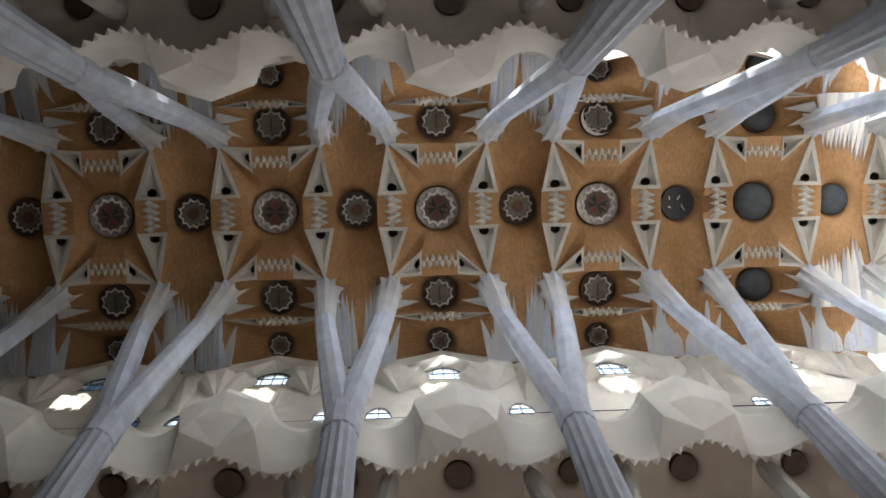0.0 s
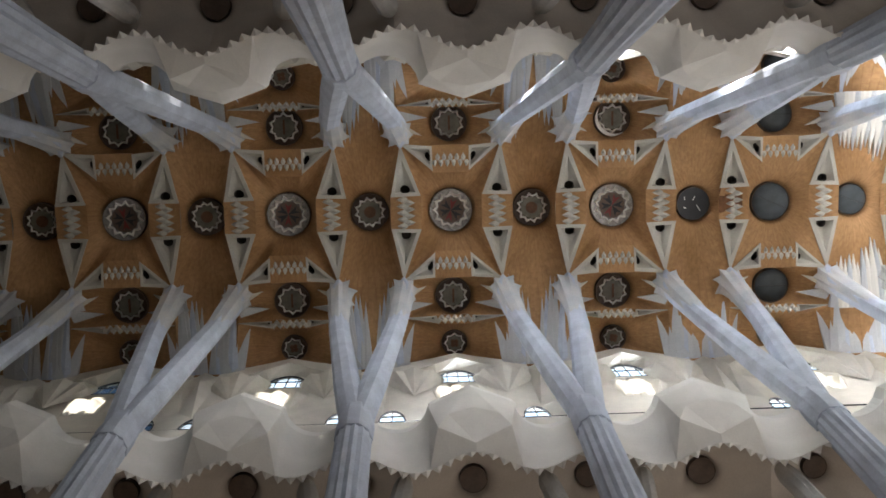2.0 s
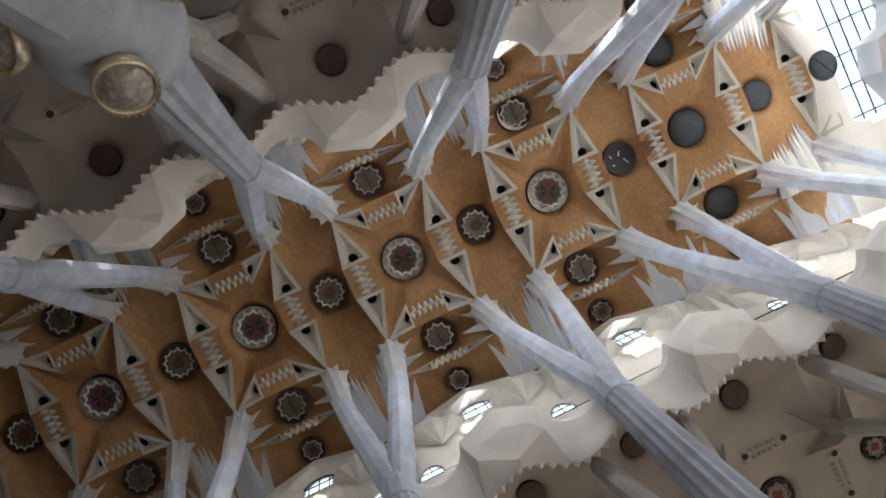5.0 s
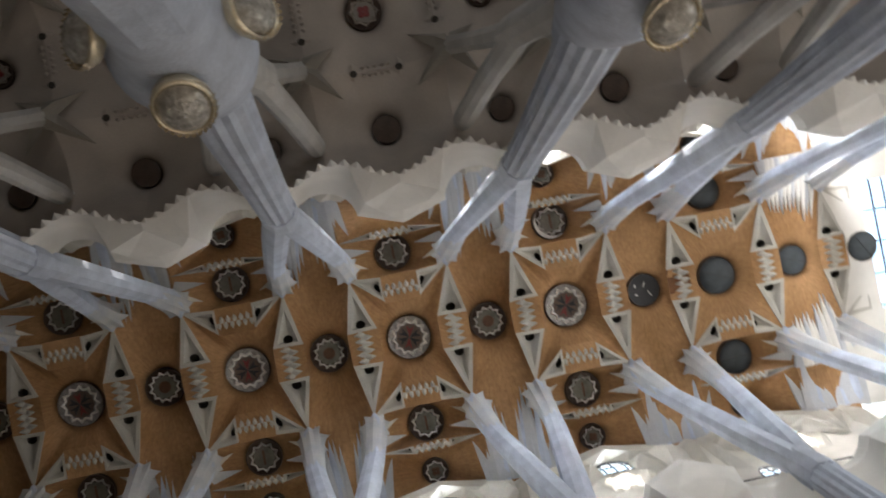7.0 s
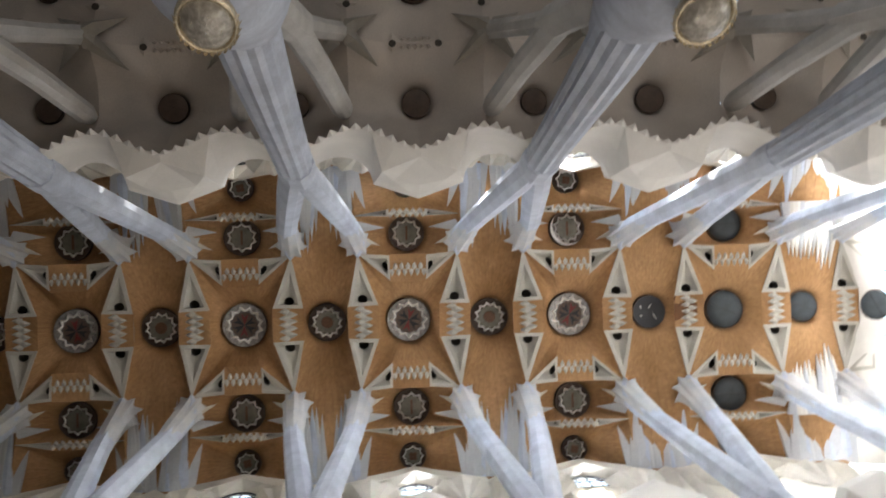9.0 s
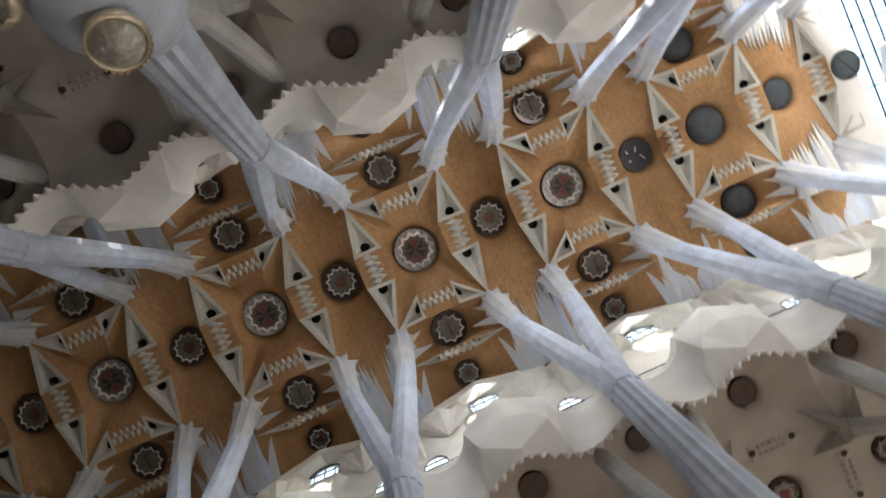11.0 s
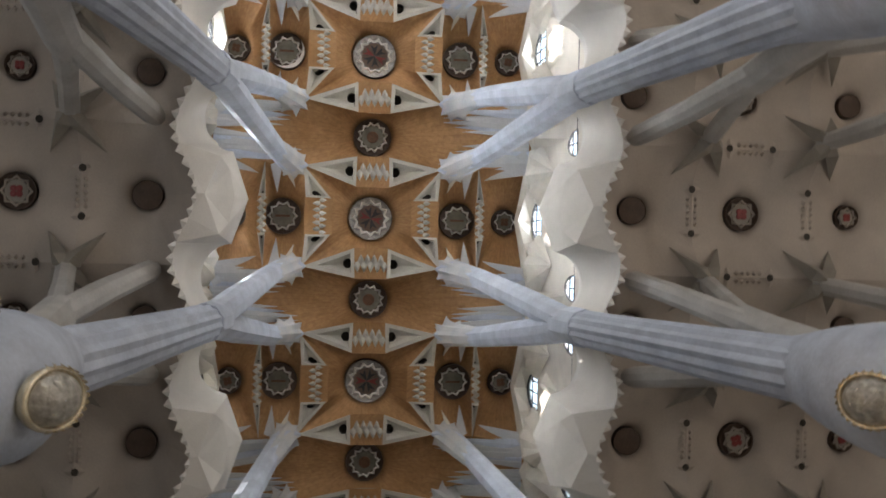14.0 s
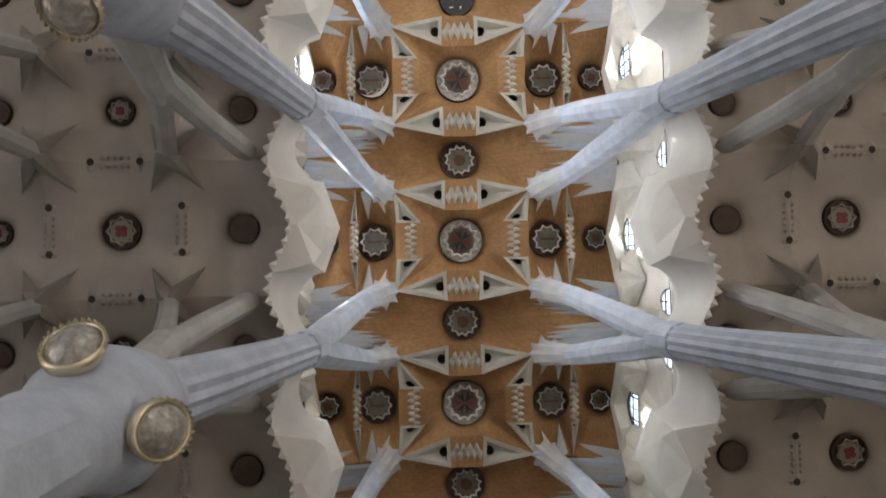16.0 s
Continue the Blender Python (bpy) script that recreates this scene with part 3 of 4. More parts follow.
def nave_column():
    """Stands at the origin; its big branch leans towards -x."""
    e = thing("nave_column", pose(0, 0, 0), "branching grey stone column with lit oval knot", "column", "nave columns")
    s = Shape()
    n = 16
    path = [((0, 0, 0), 1.15), ((0, 0, 0.5), 1.1), ((0, 0, 0.7), 0.92), ((0, 0, 5), 0.90), ((0, 0, 14.1), 0.80)]
    s.tube(path, n, 0.05)
    s.make("shaft", M_GREY, e)
    s = Shape()
    s.lathe([(0.70, 13.4), (0.82, 13.95), (0.81, 14.3), (0.83, 14.7), (0.86, 15.1), (0.96, 15.5), (1.12, 16.0), (1.20, 16.5), (1.16, 17.2), (1.02, 18.2), (0.76, 19.5), (0.5, 21)], 32)
    s.make("knot", M_GREY, e, "", True)
    s = Shape()
    s.tube([((0, 0, 18), 0.70), ((-0.55, 0, 21), 0.66), ((-1.35, 0, 26.5), 0.58), ((-1.83, 0, 29.9), 0.56)], 26, 0.10)
    s.make("branch", M_GREY, e, "fluted leaning branch")
    s = Shape()
    s.tube([((-1.78, 0, 29.5), 0.60), ((-1.86, 0, 30.2), 0.62), ((-1.95, 0, 31.2), 0.58), ((-2.05, 0, 32.2), 0.40)], 10, 0.0)
    s.make("branch_collar", M_GREY, e)
    for sy in (1, -1):
        s = Shape()
        s.tube([((-1.85, 0, 30.1), 0.50), ((-2.35, 0.45 * sy, 33.4), 0.50), ((-3.2, 1.15 * sy, 39.0), 0.44), ((-3.6, 1.42 * sy, 42.0), 0.43), ((-3.85, 1.5 * sy, 42.7), 0.40), ((-4.08, 1.52 * sy, 43.25), 0.34), ((-4.55, 1.5 * sy, 43.58), 0.07)], 10, 0.06)
        s.make("upper_branch", M_GREY, e, "upper branch, fork of the big limb")
        s = Shape()
        s.tube([((0.25, 0.2 * sy, 18.5), 0.52), ((0.7, 0.45 * sy, 22.2), 0.46), ((0.95, 0.62 * sy, 24.4), 0.46)], 10, 0.08)
        s.make("aisle_branch", M_BEIGE, e)
        s = Shape()
        s.tube([((0.82, 0.55 * sy, 23.6), 0.36), ((0.35, 1.05 * sy, 26.6), 0.34), ((-0.2, 1.48 * sy, 29.4), 0.33), ((-0.26, 1.52 * sy, 29.8), 0.25)], 10)
        s.make("aisle_twig", M_BEIGE, e)
        s = Shape()
        s.tube([((0.88, 0.58 * sy, 23.9), 0.34), ((1.5, 1.1 * sy, 26.8), 0.28), ((2.05, 1.5 * sy, 29.3), 0.30)], 8)
        s.make("aisle_twig", M_BEIGE, e)
    for t in (0, 90, 180, 270):
        lamp_oval(e, t)
    return e


col = nave_column()
first = True
for k in range(-5, 3):
    for sx in (1, -1):
        m = pose(7.5 * sx, 7.5 * k + 3.75, 0, 0, 0, 0 if sx > 0 else 180)
        if first:
            col.matrix_basis, first = m, False
        else:
            copy_thing(col, m)


def aisle_column():
    e = thing("aisle_column", pose(0, 0, 0), "slimmer grey stone aisle column with four branches", "column", "aisle columns")
    s = Shape()
    s.tube([((0, 0, 0), 0.8), ((0, 0, 0.6), 0.7), ((0, 0, 13), 0.6)], 12, 0.06)
    s.make("shaft", M_GREY, e)
    s = Shape()
    s.lathe([(0.6, 12.8), (0.75, 13.6), (0.78, 14.6), (0.7, 15.6), (0.4, 17)], 20)
    s.make("knot", M_GREY, e, "", True)
    for sx in (1, -1):
        for sy in (1, -1):
            s = Shape()
            s.tube([((0.1 * sx, 0.1 * sy, 15), 0.42), ((0.8 * sx, 0.7 * sy, 22), 0.36), ((1.75 * sx, 1.5 * sy, 29.3), 0.30)], 8, 0.06)
            s.make("branch", M_BEIGE, e)
    return e


acol = aisle_column()
first = True
for k in range(-5, 3):
    for sx in (1, -1):
        m = pose(15.1 * sx, 7.5 * k + 3.75, 0)
        if first:
            acol.matrix_basis, first = m, False
        else:
            copy_thing(acol, m)

# ---- stone leaves round the heads of the columns ----


def leaf(s, root, tip, width, fold):
    """A folded blade, widest at its root, tapering to a point."""
    a, b = Vector(root), Vector(tip)
    d = b - a
    side = Vector((-d.y, d.x, 0)).normalized() * width / 2
    up = Vector((0, 0, 0.22))
    mid = a.lerp(b, 0.5) + Vector((0, 0, -fold * 0.55))
    s.add([a - side, a + side, b, a + Vector((0, 0, -fold)), mid, a - side + up, a + side + up, b + up * 0.6],
          [(1, 3, 4), (1, 4, 2), (3, 0, 4), (4, 0, 2), (1, 2, 7, 6), (2, 0, 5, 7)])


def leaf_crown():
    """Leaves fanning from one column head into the vault; column at the origin, nave towards -x."""
    e = thing("leaf_crown", pose(0, 0, 0), "fan of pale folded stone leaves at column head", "stone leaves", "stone leaves")
    rnd = random.Random(8)

    def low(x, y):
        return nave_low(x + 7.5, 0)

    def middle(x, y):
        """Height of the vault between the two branches."""
        gx, r = x + 7.5, math.hypot(x + 7.5, y)
        edge = cell_edge(S_CELL, math.atan2(y, gx))
        u = min(1.0, (r - 0.87) / (edge - 0.87))
        zb = nave_low(gx * edge / r, 0)
        return 44.5 - (44.5 - zb) * u ** 1.8

    def axis(z):
        """The upper branch's middle at a height."""
        u = (z - 39.0) / 5.0
        return -3.2 - 0.85 * u, 1.15 + 0.36 * u

    for sy in (1, -1):
        # the upper branch swells into the vault
        s, n = Shape(), 16
        rings = []
        for z, peak, valley in ((39.2, 0.38, 0.37), (40.8, 0.46, 0.43), (42.2, 0.50, 0.44), (42.9, 0.55, 0.45), (43.35, 0.60, 0.46), (43.72, 0.70, 0.46)):
            cx, cy = axis(z)
            ring = []
            for i in range(n):
                a = math.tau * i / n
                c, d = math.cos(a), math.sin(a)
                grow = max(0.0, (peak - 0.46))
                k = (1.0 + 0.7 * c if c > 0 else 1.0 + 0.35 * c) * (1.0 - 0.30 * d if d > 0 else 1.0 - 0.55 * d)
                wob = 1.0 + 0.10 * math.sin(3.7 * i + 1.3 * sy)
                r = (min(peak, 0.46) + grow * k * wob) if i % 2 == 0 else min(valley, 0.43) + max(0.0, valley - 0.43) * k
                ring.append((cx + r * c, (cy + r * d) * sy, z))
            rings.append(ring)
        for ra, rb in zip(rings, rings[1:]):
            s.add(ra + rb, [(i, (i + 1) % n, (i + 1) % n + n, i + n) for i in range(n)])
        s.make("flare", M_FEATHER, e, "pale fluted flare of the branch")
        # broad pale planes that run from the wall and the branch into the outer cells
        for root, tip, w, mat, drop in (((-0.45, 1.05), (-2.7, 1.95), 1.15, M_FEATHER, 0.10), 
                                        ((-3.2, 1.45), (-3.25, 2.75), 0.55, M_FEATHER, -0.02),
                                        ((-3.65, 1.5), (-4.05, 2.5), 0.42, M_CREAM, -0.02)):
            s = Shape()
            leaf(s, (root[0], root[1] * sy, low(root[0], 0) - drop), (tip[0], tip[1] * sy, low(tip[0], 0) + 0.40), w, 0.03)
            s.make("wedge", mat, e)
    # feathers lying on the tiles between the two branches, with a bare lance in the middle
    for i in range(12):
        y = -1.38 + 0.2509 * i
        if abs(y) < 0.2:
            continue
        reach = 0.2 + 1.05 * (abs(y) / 1.38) ** 1.2 + rnd.uniform(-0.32, 0.32)
        xt, yt = -3.2 - reach, y * (0.84 + 0.08 * rnd.random())
        s = Shape()
        leaf(s, (-0.5, y * 0.8, middle(-0.5, y * 0.8) - 0.10), (xt, yt, middle(xt, yt) - 0.012), rnd.uniform(0.50, 0.95), 0.07)
        s.make("feather", M_FEATHER if i % 3 else M_GREY, e, "thin pale feather of stone")
    return e


crown = leaf_crown()
first = True
for k in range(-5, 3):
    for sx in (1, -1):
        m = pose(7.5 * sx, 7.5 * k + 3.75, 0, 0, 0, 0 if sx > 0 else 180)
        if first:
            crown.matrix_basis, first = m, False
        else:
            copy_thing(crown, m)

# ---- gallery edge over the aisles ----


def parapet():
    """One bay of the gallery edge for the side x > 0, about y = 0."""
    e = thing("gallery_edge", pose(0, 0, 0), "white plaster gallery edge with prow and serrated fringe", "gallery edge", "gallery edges")

    def top(y):
        a = abs(y)
        if a < 1.42:
            return (4.66 + 0.46 * a / 1.42, 31.3 - 0.4 * a / 1.42)
        u = (a - 2.45) / 1.03
        return (5.12 + 0.88 * math.sqrt(max(0.0, 1 - u * u)), 30.9)

    def bottom(y):
        return (inner_edge(y) - 0.03, 28.75)

    ys = [-3.75 + 7.5 * i / 60 for i in range(61)]
    rows = []
    for j in range(7):
        v = j / 6
        row = []
        for y in ys:
            (xt, zt), (xb, zb) = top(y), bottom(y)
            bow = 0.06 * math.sin(math.pi * v) * min(1.0, max(0.0, (abs(y) - 1.3) / 0.8))
            row.append((xb + (xt - xb) * v + bow, y, zb + (zt - zb) * v))
        rows.append(row)
    crest = [rows[-1], [(top(y)[0] + 0.03, y, top(y)[1] + 0.12) for y in ys], [(top(y)[0] + 0.12, y, top(y)[1] + 0.7) for y in ys],
             [(top(y)[0] + 0.45, y, top(y)[1] + 0.7) for y in ys], [(7.1, y, 31.75) for y in ys]]

    def sheet(lines, cols):
        s, w = Shape(), len(cols)
        s.add([line[i] for line in lines for i in cols], [(j * w + i, j * w + i + 1, (j + 1) * w + i + 1, (j + 1) * w + i) for j in range(len(lines) - 1) for i in range(w - 1)])
        return s

    for side in (1, -1):
        sheet(rows, [i for i in range(len(ys)) if ys[i] * side > 1.37]).make("flank", M_WHITE, e, "", True)
    sheet(crest, range(len(ys))).make("crest", M_WHITE, e)
    # prow of flat facets
    s = Shape()
    foot, base, tip, cen = (bottom(0)[0], 0, 28.75), (5.74, 0, 28.95), (4.66, 0, 31.3), (5.0, 0, 30.2)
    for sy in (1, -1):
        cor, low = (5.12, 1.42 * sy, 30.9), (bottom(1.42)[0], 1.42 * sy, 28.75)
        shoulder, wing = (5.14, 0.80 * sy, 30.0), (5.36, 1.14 * sy, 29.4)
        half = (bottom(0.7)[0], 0.7 * sy, 28.75)
        s.add([tip, cor, shoulder, cen], [(0, 1, 2, 3)])
        s.tri(cen, shoulder, base), s.tri(shoulder, wing, base), s.tri(cor, wing, shoulder)
        s.tri(cor, low, wing), s.tri(wing, low, half), s.tri(wing, half, base), s.tri(base, half, foot)
    s.make("prow", M_WHITE, e, "faceted prow")
    # teeth
    step = 7.5 / 22
    for i in range(22):
        y = -3.75 + step * (i + 0.5)
        x = inner_edge(y) - 0.03
        slope = 0.30 * math.tau / 3.75 * math.sin(math.tau * y / 3.75)
        h = step / 2
        out = 0.08 + 0.08 * math.sin(math.pi * ((y / 3.75) % 1.0))
        s = Shape()
        A, B = (x - slope * h, y - h, 28.76), (x + slope * h, y + h, 28.76)
        tipp = (x + out, y - slope * out * 0.8, 28.60)
        mid = (x - 0.05, y, 28.66)
        back = (x + 0.05, y, 29.0)
        s.add([A, B, tipp, mid, back], [(0, 3, 2), (3, 1, 2), (1, 4, 2), (4, 0, 2)])
        s.make("tooth", M_WHITE, e)
    return e


edge = parapet()
first = True
for k in range(-4, 3):
    for sx in (1, -1):
        m = pose(0, 7.5 * k, 0, 0, 0, 0 if sx > 0 else 180)
        if first:
            edge.matrix_basis, first = m, False
        else:
            copy_thing(edge, m)

# ---- clerestory walls ----
from mathutils.geometry import tessellate_polygon


def arch(cy, z0, half, rise, n=14):
    return [(cy - half, z0), (cy + half, z0)] + [(cy + half * math.cos(math.pi * i / n), z0 + rise * math.sin(math.pi * i / n)) for i in range(1, n)]


WINDOWS = [(0.0, 40.75, 0.95, 1.95), (-2.75, 35.5, 0.52, 1.4), (2.75, 35.5, 0.52, 1.4)]
NICHES = [(-3.25, 33.3, 0.42, 1.3), (3.25, 33.3, 0.42, 1.3)]


def wall_panel(s, x0, x1, y0, outer, holes):
    loops = [[Vector((y, z, 0)) for y, z in lp] for lp in [outer] + holes]
    flat = [p for lp in loops for p in lp]
    tris = tessellate_polygon(loops)
    for x in (x0, x1):
        s.add([(x, y0 + p.x, p.y) for p in flat], [tuple(t) for t in tris])
    for lp in loops:
        n = len(lp)
        s.add([(x0, y0 + p.x, p.y) for p in lp] + [(x1, y0 + p.x, p.y) for p in lp], [(i, (i + 1) % n, (i + 1) % n + n, i + n) for i in range(n)])


for sx, nm in ((1, "wall_east"), (-1, "wall_west")):
    s = Shape()
    for k in range(-4, 3):
        # bays below k = -2 are left blind to darken the far end
        wall_panel(s, 7.12 * sx, 7.26 * sx, 7.5 * k, [(-3.75, 31.3), (3.75, 31.3), (3.75, 46), (-3.75, 46)], ([arch(*w) for w in WINDOWS] + [arch(*w) for w in NICHES]) if k > -3 else [])
    # unseen stretch, added to keep sky light out of the far end
    s.box(min(7.12 * sx, 7.52 * sx), max(7.12 * sx, 7.52 * sx), -38, -33.75, 31.3, 46)
    tagged(s.make(nm, M_CREAM), "cream plaster clerestory wall with arched openings", "wall", kind="structure")


def window(w, big):
    cy, z0, half, rise = w
    e = thing("window", pose(0, 0, 0), "arched clerestory window with thin black glazing bars", "window", "clerestory windows", "structure")
    s = Shape()
    lp = arch(0, z0, half, rise)
    s.add([(7.16, y, z) for y, z in lp], [tuple(range(len(lp)))])
    p = s.make("pane", M_PANE, e)
    p.visible_shadow = False
    s = Shape()
    inner = arch(0, z0 + 0.04, half - 0.05, rise - 0.06)
    n = len(lp)
    s.add([(7.10, y, z) for y, z in lp] + [(7.10, y, z) for y, z in inner] + [(7.18, y, z) for y, z in inner], [(i, (i + 1) % n, (i + 1) % n + n, i + n) for i in range(n)] + [(i + n, (i + 1) % n + n, (i + 1) % n + 2 * n, i + 2 * n) for i in range(n)])
    s.make("window_frame", M_BLACK, e)
    for i in ((-1, 0, 1) if big else (0,)):
        s = Shape()
        y = i * half * 0.5
        s.box(7.10, 7.15, y - 0.02, y + 0.02, z0, z0 + rise * math.sqrt(1 - (y / half) ** 2))
        s.make("glazing_bar", M_BLACK, e)
    s = Shape()
    s.box(7.10, 7.15, -half * 0.9, half * 0.9, z0 + rise * 0.48, z0 + rise * 0.48 + 0.05)
    s.make("glazing_bar", M_BLACK, e)
    return e


for w in WINDOWS:
    proto, first = window(w, w[2] > 0.9), True
    for k in range(-2, 3):
        for sx in (1, -1):
            m = pose(0, 7.5 * k + w[0], 0, 0, 0, 0 if sx > 0 else 180)
            if first:
                proto.matrix_basis, first = m, False
            else:
                copy_thing(proto, m)


def pleats():
    """Cream plaster fans beside the big window of one bay, and the folds under its sill."""
    e = thing("window_hood", pose(0, 0, 0), "cream plaster fans and folds round a clerestory window", "window hood", "window hoods")
    s = Shape()
    ys = [-1.15, -0.75, -0.38, 0.0, 0.38, 0.75, 1.15]
    deep = [7.08, 6.80, 7.02, 6.76, 7.02, 6.80, 7.08]
    for i in range(6):
        za, zc = (39.0 if j % 2 else 39.25 for j in (i, i + 1))
        a, b = (deep[i], ys[i], za), (deep[i + 1], ys[i + 1], zc)
        c, d = (7.11, ys[i + 1] * 0.8, 37.7), (7.11, ys[i] * 0.8, 37.7)
        s.tri(a, b, c), s.tri(a, c, d)
        s.quad(a, (7.12, ys[i], 40.4), (7.12, ys[i + 1], 40.4), b)
    s.make("sill_fold", M_CREAM, e)
    s = Shape()
    front = [(7.02, -3.2, 41.3), (6.86, -2.0, 42.0), (6.70, -1.0, 42.35), (6.50, 0.0, 42.7), (6.70, 1.0, 42.35), (6.86, 2.0, 42.0), (7.02, 3.2, 41.3)]
    back = [(7.11, -3.0, 41.0), (7.11, -1.9, 42.3), (7.11, -0.9, 42.2), (7.11, 0.0, 42.85), (7.11, 0.9, 42.2), (7.11, 1.9, 42.3), (7.11, 3.0, 41.0)]
    for i in range(6):
        a, b, c, d = front[i], front[i + 1], back[i + 1], back[i]
        s.tri(a, b, c), s.tri(a, c, d)
        s.quad(a, b, (b[0] - 0.02, b[1], 43.45), (a[0] - 0.02, a[1], 43.45))
    s.make("gable", M_CREAM, e, "folded cream gable over the window")
    for sy in (1, -1):
        # a fan that opens upwards from a point, ridged along its rays
        s, n = Shape(), 8
        foot = (7.02, 1.92 * sy, 38.6)
        belt, rim = [], []
        for i in range(n + 1):
            a = math.pi * (i / n - 0.5)
            c, d = math.cos(a), math.sin(a)
            fold = 0.16 * (i % 2)
            belt.append((7.10 - (0.66 - fold) * max(0.0, c) ** 0.6, (1.92 + 1.16 * d) * sy, 40.55 + 0.55 * c))
            rim.append((7.11 - 0.10 * c, (1.92 + 1.34 * d) * sy, 41.1 + (1.25 - 0.5 * fold) * c))
        for i in range(n):
            s.tri(foot, belt[i], belt[i + 1])
            s.tri(belt[i], rim[i], rim[i + 1]), s.tri(belt[i], rim[i + 1], belt[i + 1])
        s.make("fan", M_CREAM, e, "folded cream fan")
        # a tall wedge between the fan and the branch beside it
        s = Shape()
        a, b, c, d = (7.11, 3.05 * sy, 36.9), (7.11, 3.75 * sy, 37.6), (6.55, 3.45 * sy, 40.2), (7.11, 3.1 * sy, 42.6)
        top = (6.85, 3.75 * sy, 42.8)
        s.tri(a, b, c), s.tri(a, c, d), s.tri(b, top, c), s.tri(c, top, d)
        s.make("wedge", M_CREAM, e)
    return e


hood = pleats()
first = True
for k in range(-4, 3):
    for sx in (1, -1):
        m = pose(0, 7.5 * k, 0, 0, 0, 0 if sx > 0 else 180)
        if first:
            hood.matrix_basis, first = m, False
        else:
            copy_thing(hood, m)
for sx in (1, -1):
    s = Shape()
    s.tube([((7.0 * sx, -33, 35.3), 0.035), ((7.0 * sx, -10, 35.2), 0.035), ((7.0 * sx, 20, 35.3), 0.035)], 6)
    tagged(s.make("cable", M_BLACK), "thin black cable strung along the clerestory", "cable")

# ---- the end at the crossing ----
s = Shape()
for sx in (1, -1):
    pts = [(0, 21.05), (0.76 * sx, 21.05), (3.1 * sx, 20.2), (4.8 * sx, 20.35), (7.3 * sx, 20.0), (7.6 * sx, 23.2), (3.3 * sx, 23.0), (3.0 * sx, 22.2), (0.8 * sx, 22.2), (0, 22.2)]
    s.prism([(x, y, 43.7) for x, y in pts], [(x, y, 44.4) for x, y in pts])
tagged(s.make("ceiling_end", M_WHITE), "white plaster end of the nave vault", "ceiling", kind="structure")
put_skylight("plain", 0.72, 0, 21.8, 43.5, 60)
e = thing("end_leaf_fan", pose(0, 0, 0), "white folded leaves spreading over the last funnel", "stone leaves")
rnd = random.Random(5)
for sx in (1, -1):
    for i in range(11):
        y = -1.2 + 0.24 * i
        x0, x1 = 4.9, 2.9 - 0.7 * rnd.random() - 0.5 * (y > 0)
        s = Shape()
        leaf(s, (x0 * sx, 18.75 + y, 43.22), (x1 * sx, 18.75 + y * 0.8, 43.8), 0.60, 0.05)
        s.make("petal", M_WHITE if i % 3 else M_FEATHER, e)
s = Shape()
s.add([(-12, 20, 54), (12, 20, 54), (12, 34, 54), (-12, 34, 54)], [(0, 1, 2, 3)])
tagged(s.make("backdrop", M_SKY), "bright overcast sky behind the crossing skylight", "sky", kind="structure")
for sx in (1, -1):
    s = Shape()
    s.add([(8.5 * sx, -18, 60), (19 * sx, -18, 60), (19 * sx, 30, 60), (8.5 * sx, 30, 60)], [(0, 1, 2, 3)])
    tagged(s.make("backdrop", M_SKY), "bright sky above the aisle roofs", "sky", kind="structure")
e = thing("crossing_skylight", pose(0, 0, 0), "large bright crossing skylight with dark glazing bars", "skylight")
s = Shape()
s.box(-3.6, 3.3, 22.0, 29, 46.5, 46.53)
p = s.make("pane", M_PANE, e)
p.visible_shadow = False
for i in range(10):
    s = Shape()
    y = 22.3 + 0.68 * i
    s.box(-3.6, 3.3, y - 0.04, y + 0.04, 46.40, 46.48)
    s.make("glazing_bar", M_BLACK, e)
for i in range(5):
    s = Shape()
    x = -3.3 + 1.6 * i
    s.box(x - 0.04, x + 0.04, 22.0, 29, 46.34, 46.39)
    s.make("glazing_bar", M_BLACK, e)
s = Shape()
pts = [(-7.6, 27.5), (-3.5, 25.6), (-1.5, 24.7), (0.0, 25.1), (0.45, 26.4), (1.4, 26.9), (2.1, 26.6), (2.6, 32), (-7.6, 32)]
s.prism([(x, y, 44.1) for x, y in pts], [(x, y, 46.1) for x, y in pts])
tagged(s.make("ceiling_crossing", M_CONC), "raw grey concrete edge of the crossing vault", "ceiling", kind="structure")
s = Shape()
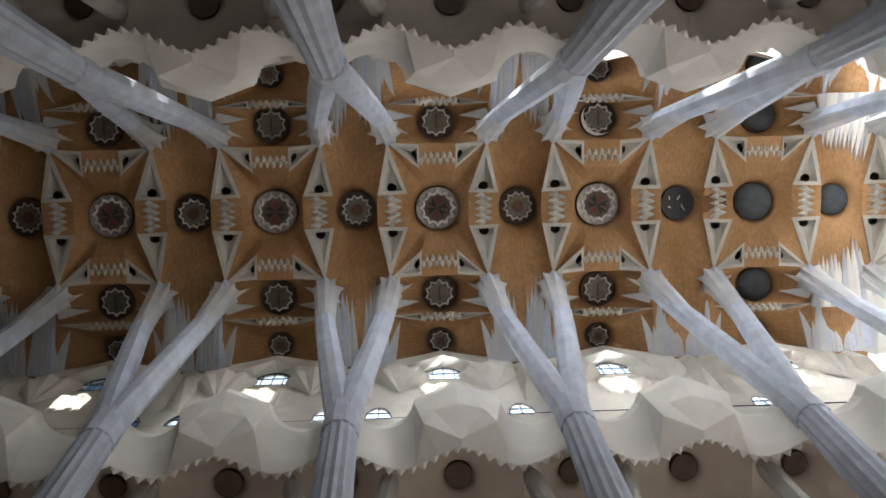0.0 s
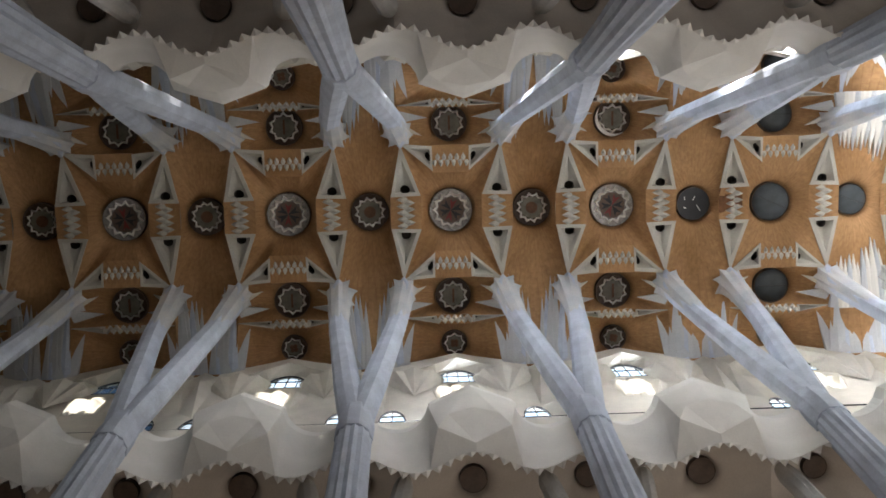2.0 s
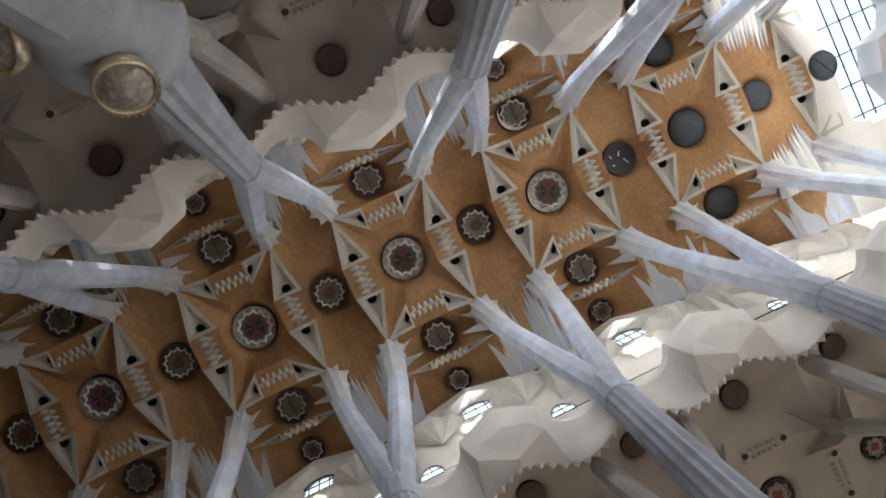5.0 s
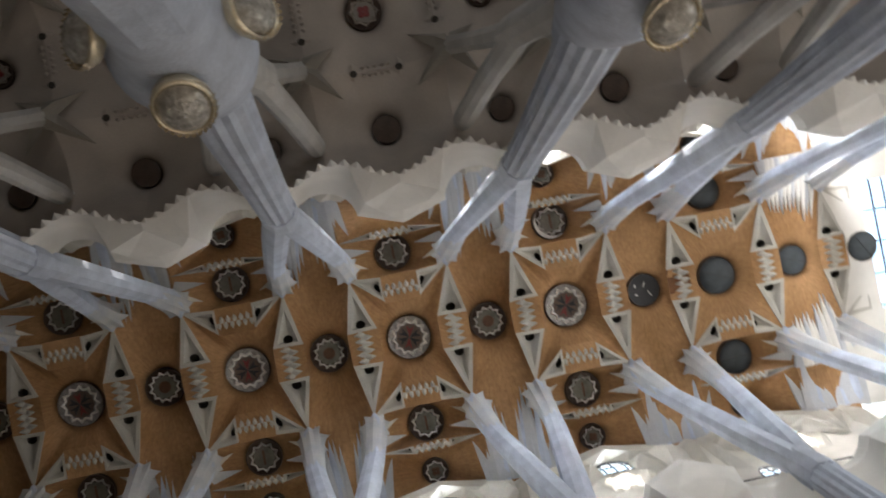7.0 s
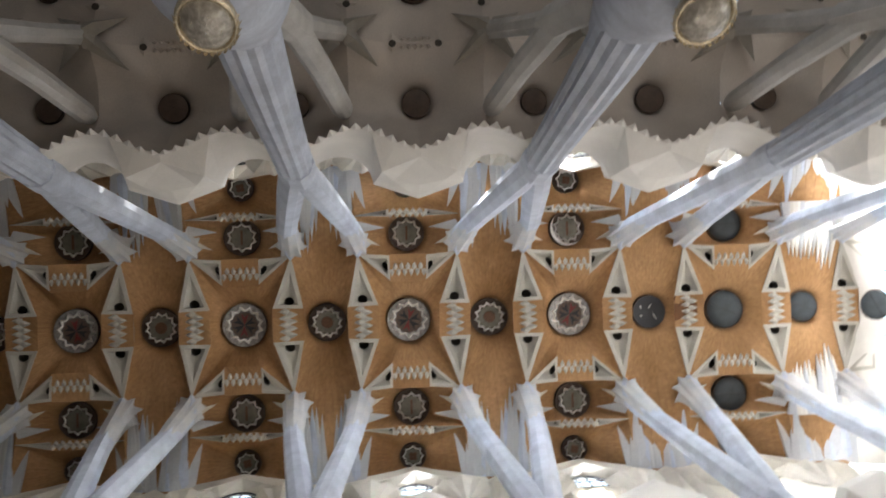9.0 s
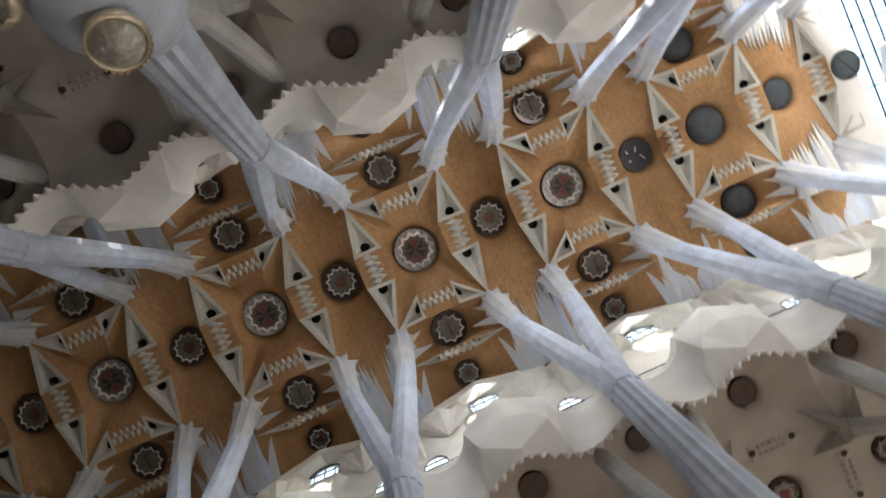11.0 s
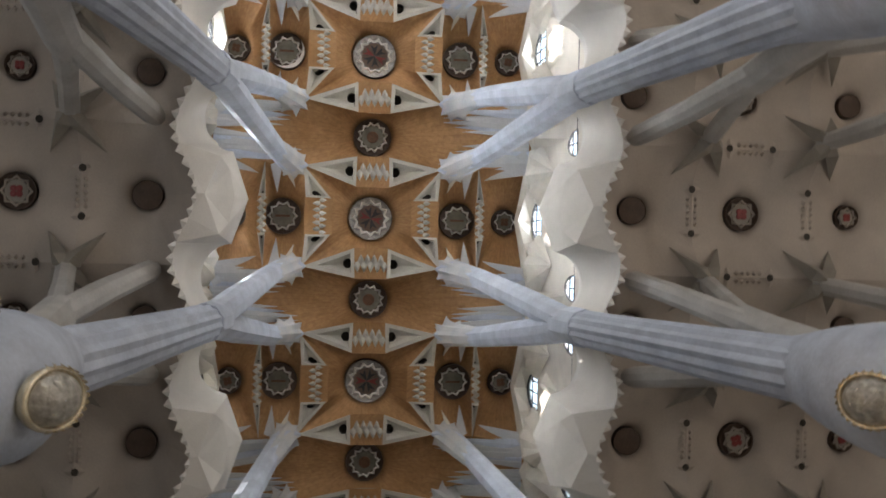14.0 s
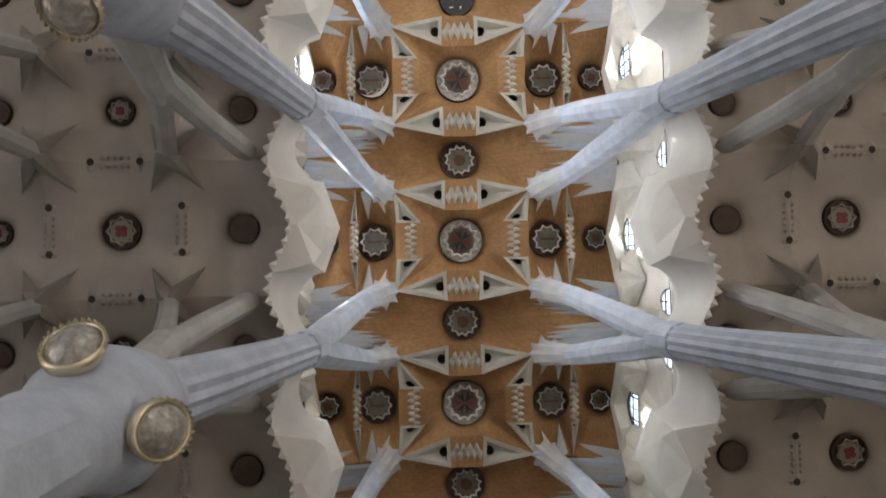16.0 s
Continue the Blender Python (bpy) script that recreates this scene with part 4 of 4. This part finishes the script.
s.prism([(-7.6, 22.9, 44.5), (-3.55, 22.3, 44.5), (-3.75, 25.7, 44.5), (-7.6, 27.6, 44.5)], [(-7.6, 22.9, 46.3), (-3.55, 22.3, 46.3), (-3.75, 25.7, 46.3), (-7.6, 27.6, 46.3)])
s.prism([(7.6, 22.9, 44.5), (3.1, 22.2, 44.5), (2.7, 32, 44.5), (7.6, 32, 44.5)], [(7.6, 22.9, 46.3), (3.1, 22.2, 46.3), (2.7, 32, 46.3), (7.6, 32, 46.3)])
tagged(s.make("ceiling_margin", M_WHITE), "pale plaster margins beside the crossing skylight", "ceiling", kind="structure")

# ---- shell: floor, roofs, outer walls ----
s = Shape()
s.box(-23, 23, -38, 38, -0.4, 0)
tagged(s.make("floor", M_FLOOR), "polished pale stone church floor", "floor", kind="structure")
for sx, nm in ((1, "wall_aisle_east"), (-1, "wall_aisle_west")):
    s = Shape()
    for k in range(-5, 5):
        # unseen bays below k = -1 get no windows, to cut bounced light there
        wall_panel(s, 22.4 * sx, 23 * sx, 7.5 * k, [(-3.75, 0), (3.75, 0), (3.75, 31.6), (-3.75, 31.6)], [arch(0, 3, 2.4, 15)] if k >= -1 else [])
    tagged(s.make(nm, M_WALL), "stone aisle wall with tall arched windows", "wall", kind="structure")
    s = Shape()
    s.box(min(7.9 * sx, 23 * sx), max(7.9 * sx, 23 * sx), -38, 38, 31.6, 32.0)
    tagged(s.make("roof_aisle", M_WALL), "stone roof slab over the aisle", "roof", kind="structure")
s = Shape()
s.box(-23, 23, -38.4, -37.9, 0, 46)
tagged(s.make("wall_facade", M_WALL), "stone wall closing the nave", "wall", kind="structure")
# unseen wall, set at this distance so the added light falls off down the nave
s = Shape()
s.box(-23, -7, 32, 32.5, 0, 52), s.box(7, 23, 32, 32.5, 0, 52), s.box(-7, 7, 32, 32.5, 0, 3), s.box(-7, 7, 32, 32.5, 40, 52)
tagged(s.make("wall_apse", M_WALL), "unseen stone wall with an opening for the added apse light", "wall", kind="structure")
s = Shape()
s.box(-7.9, 7.9, -38, 21.9, 46.0, 46.3)
tagged(s.make("roof_nave", M_WALL), "stone roof slab over the nave vault", "roof", kind="structure")
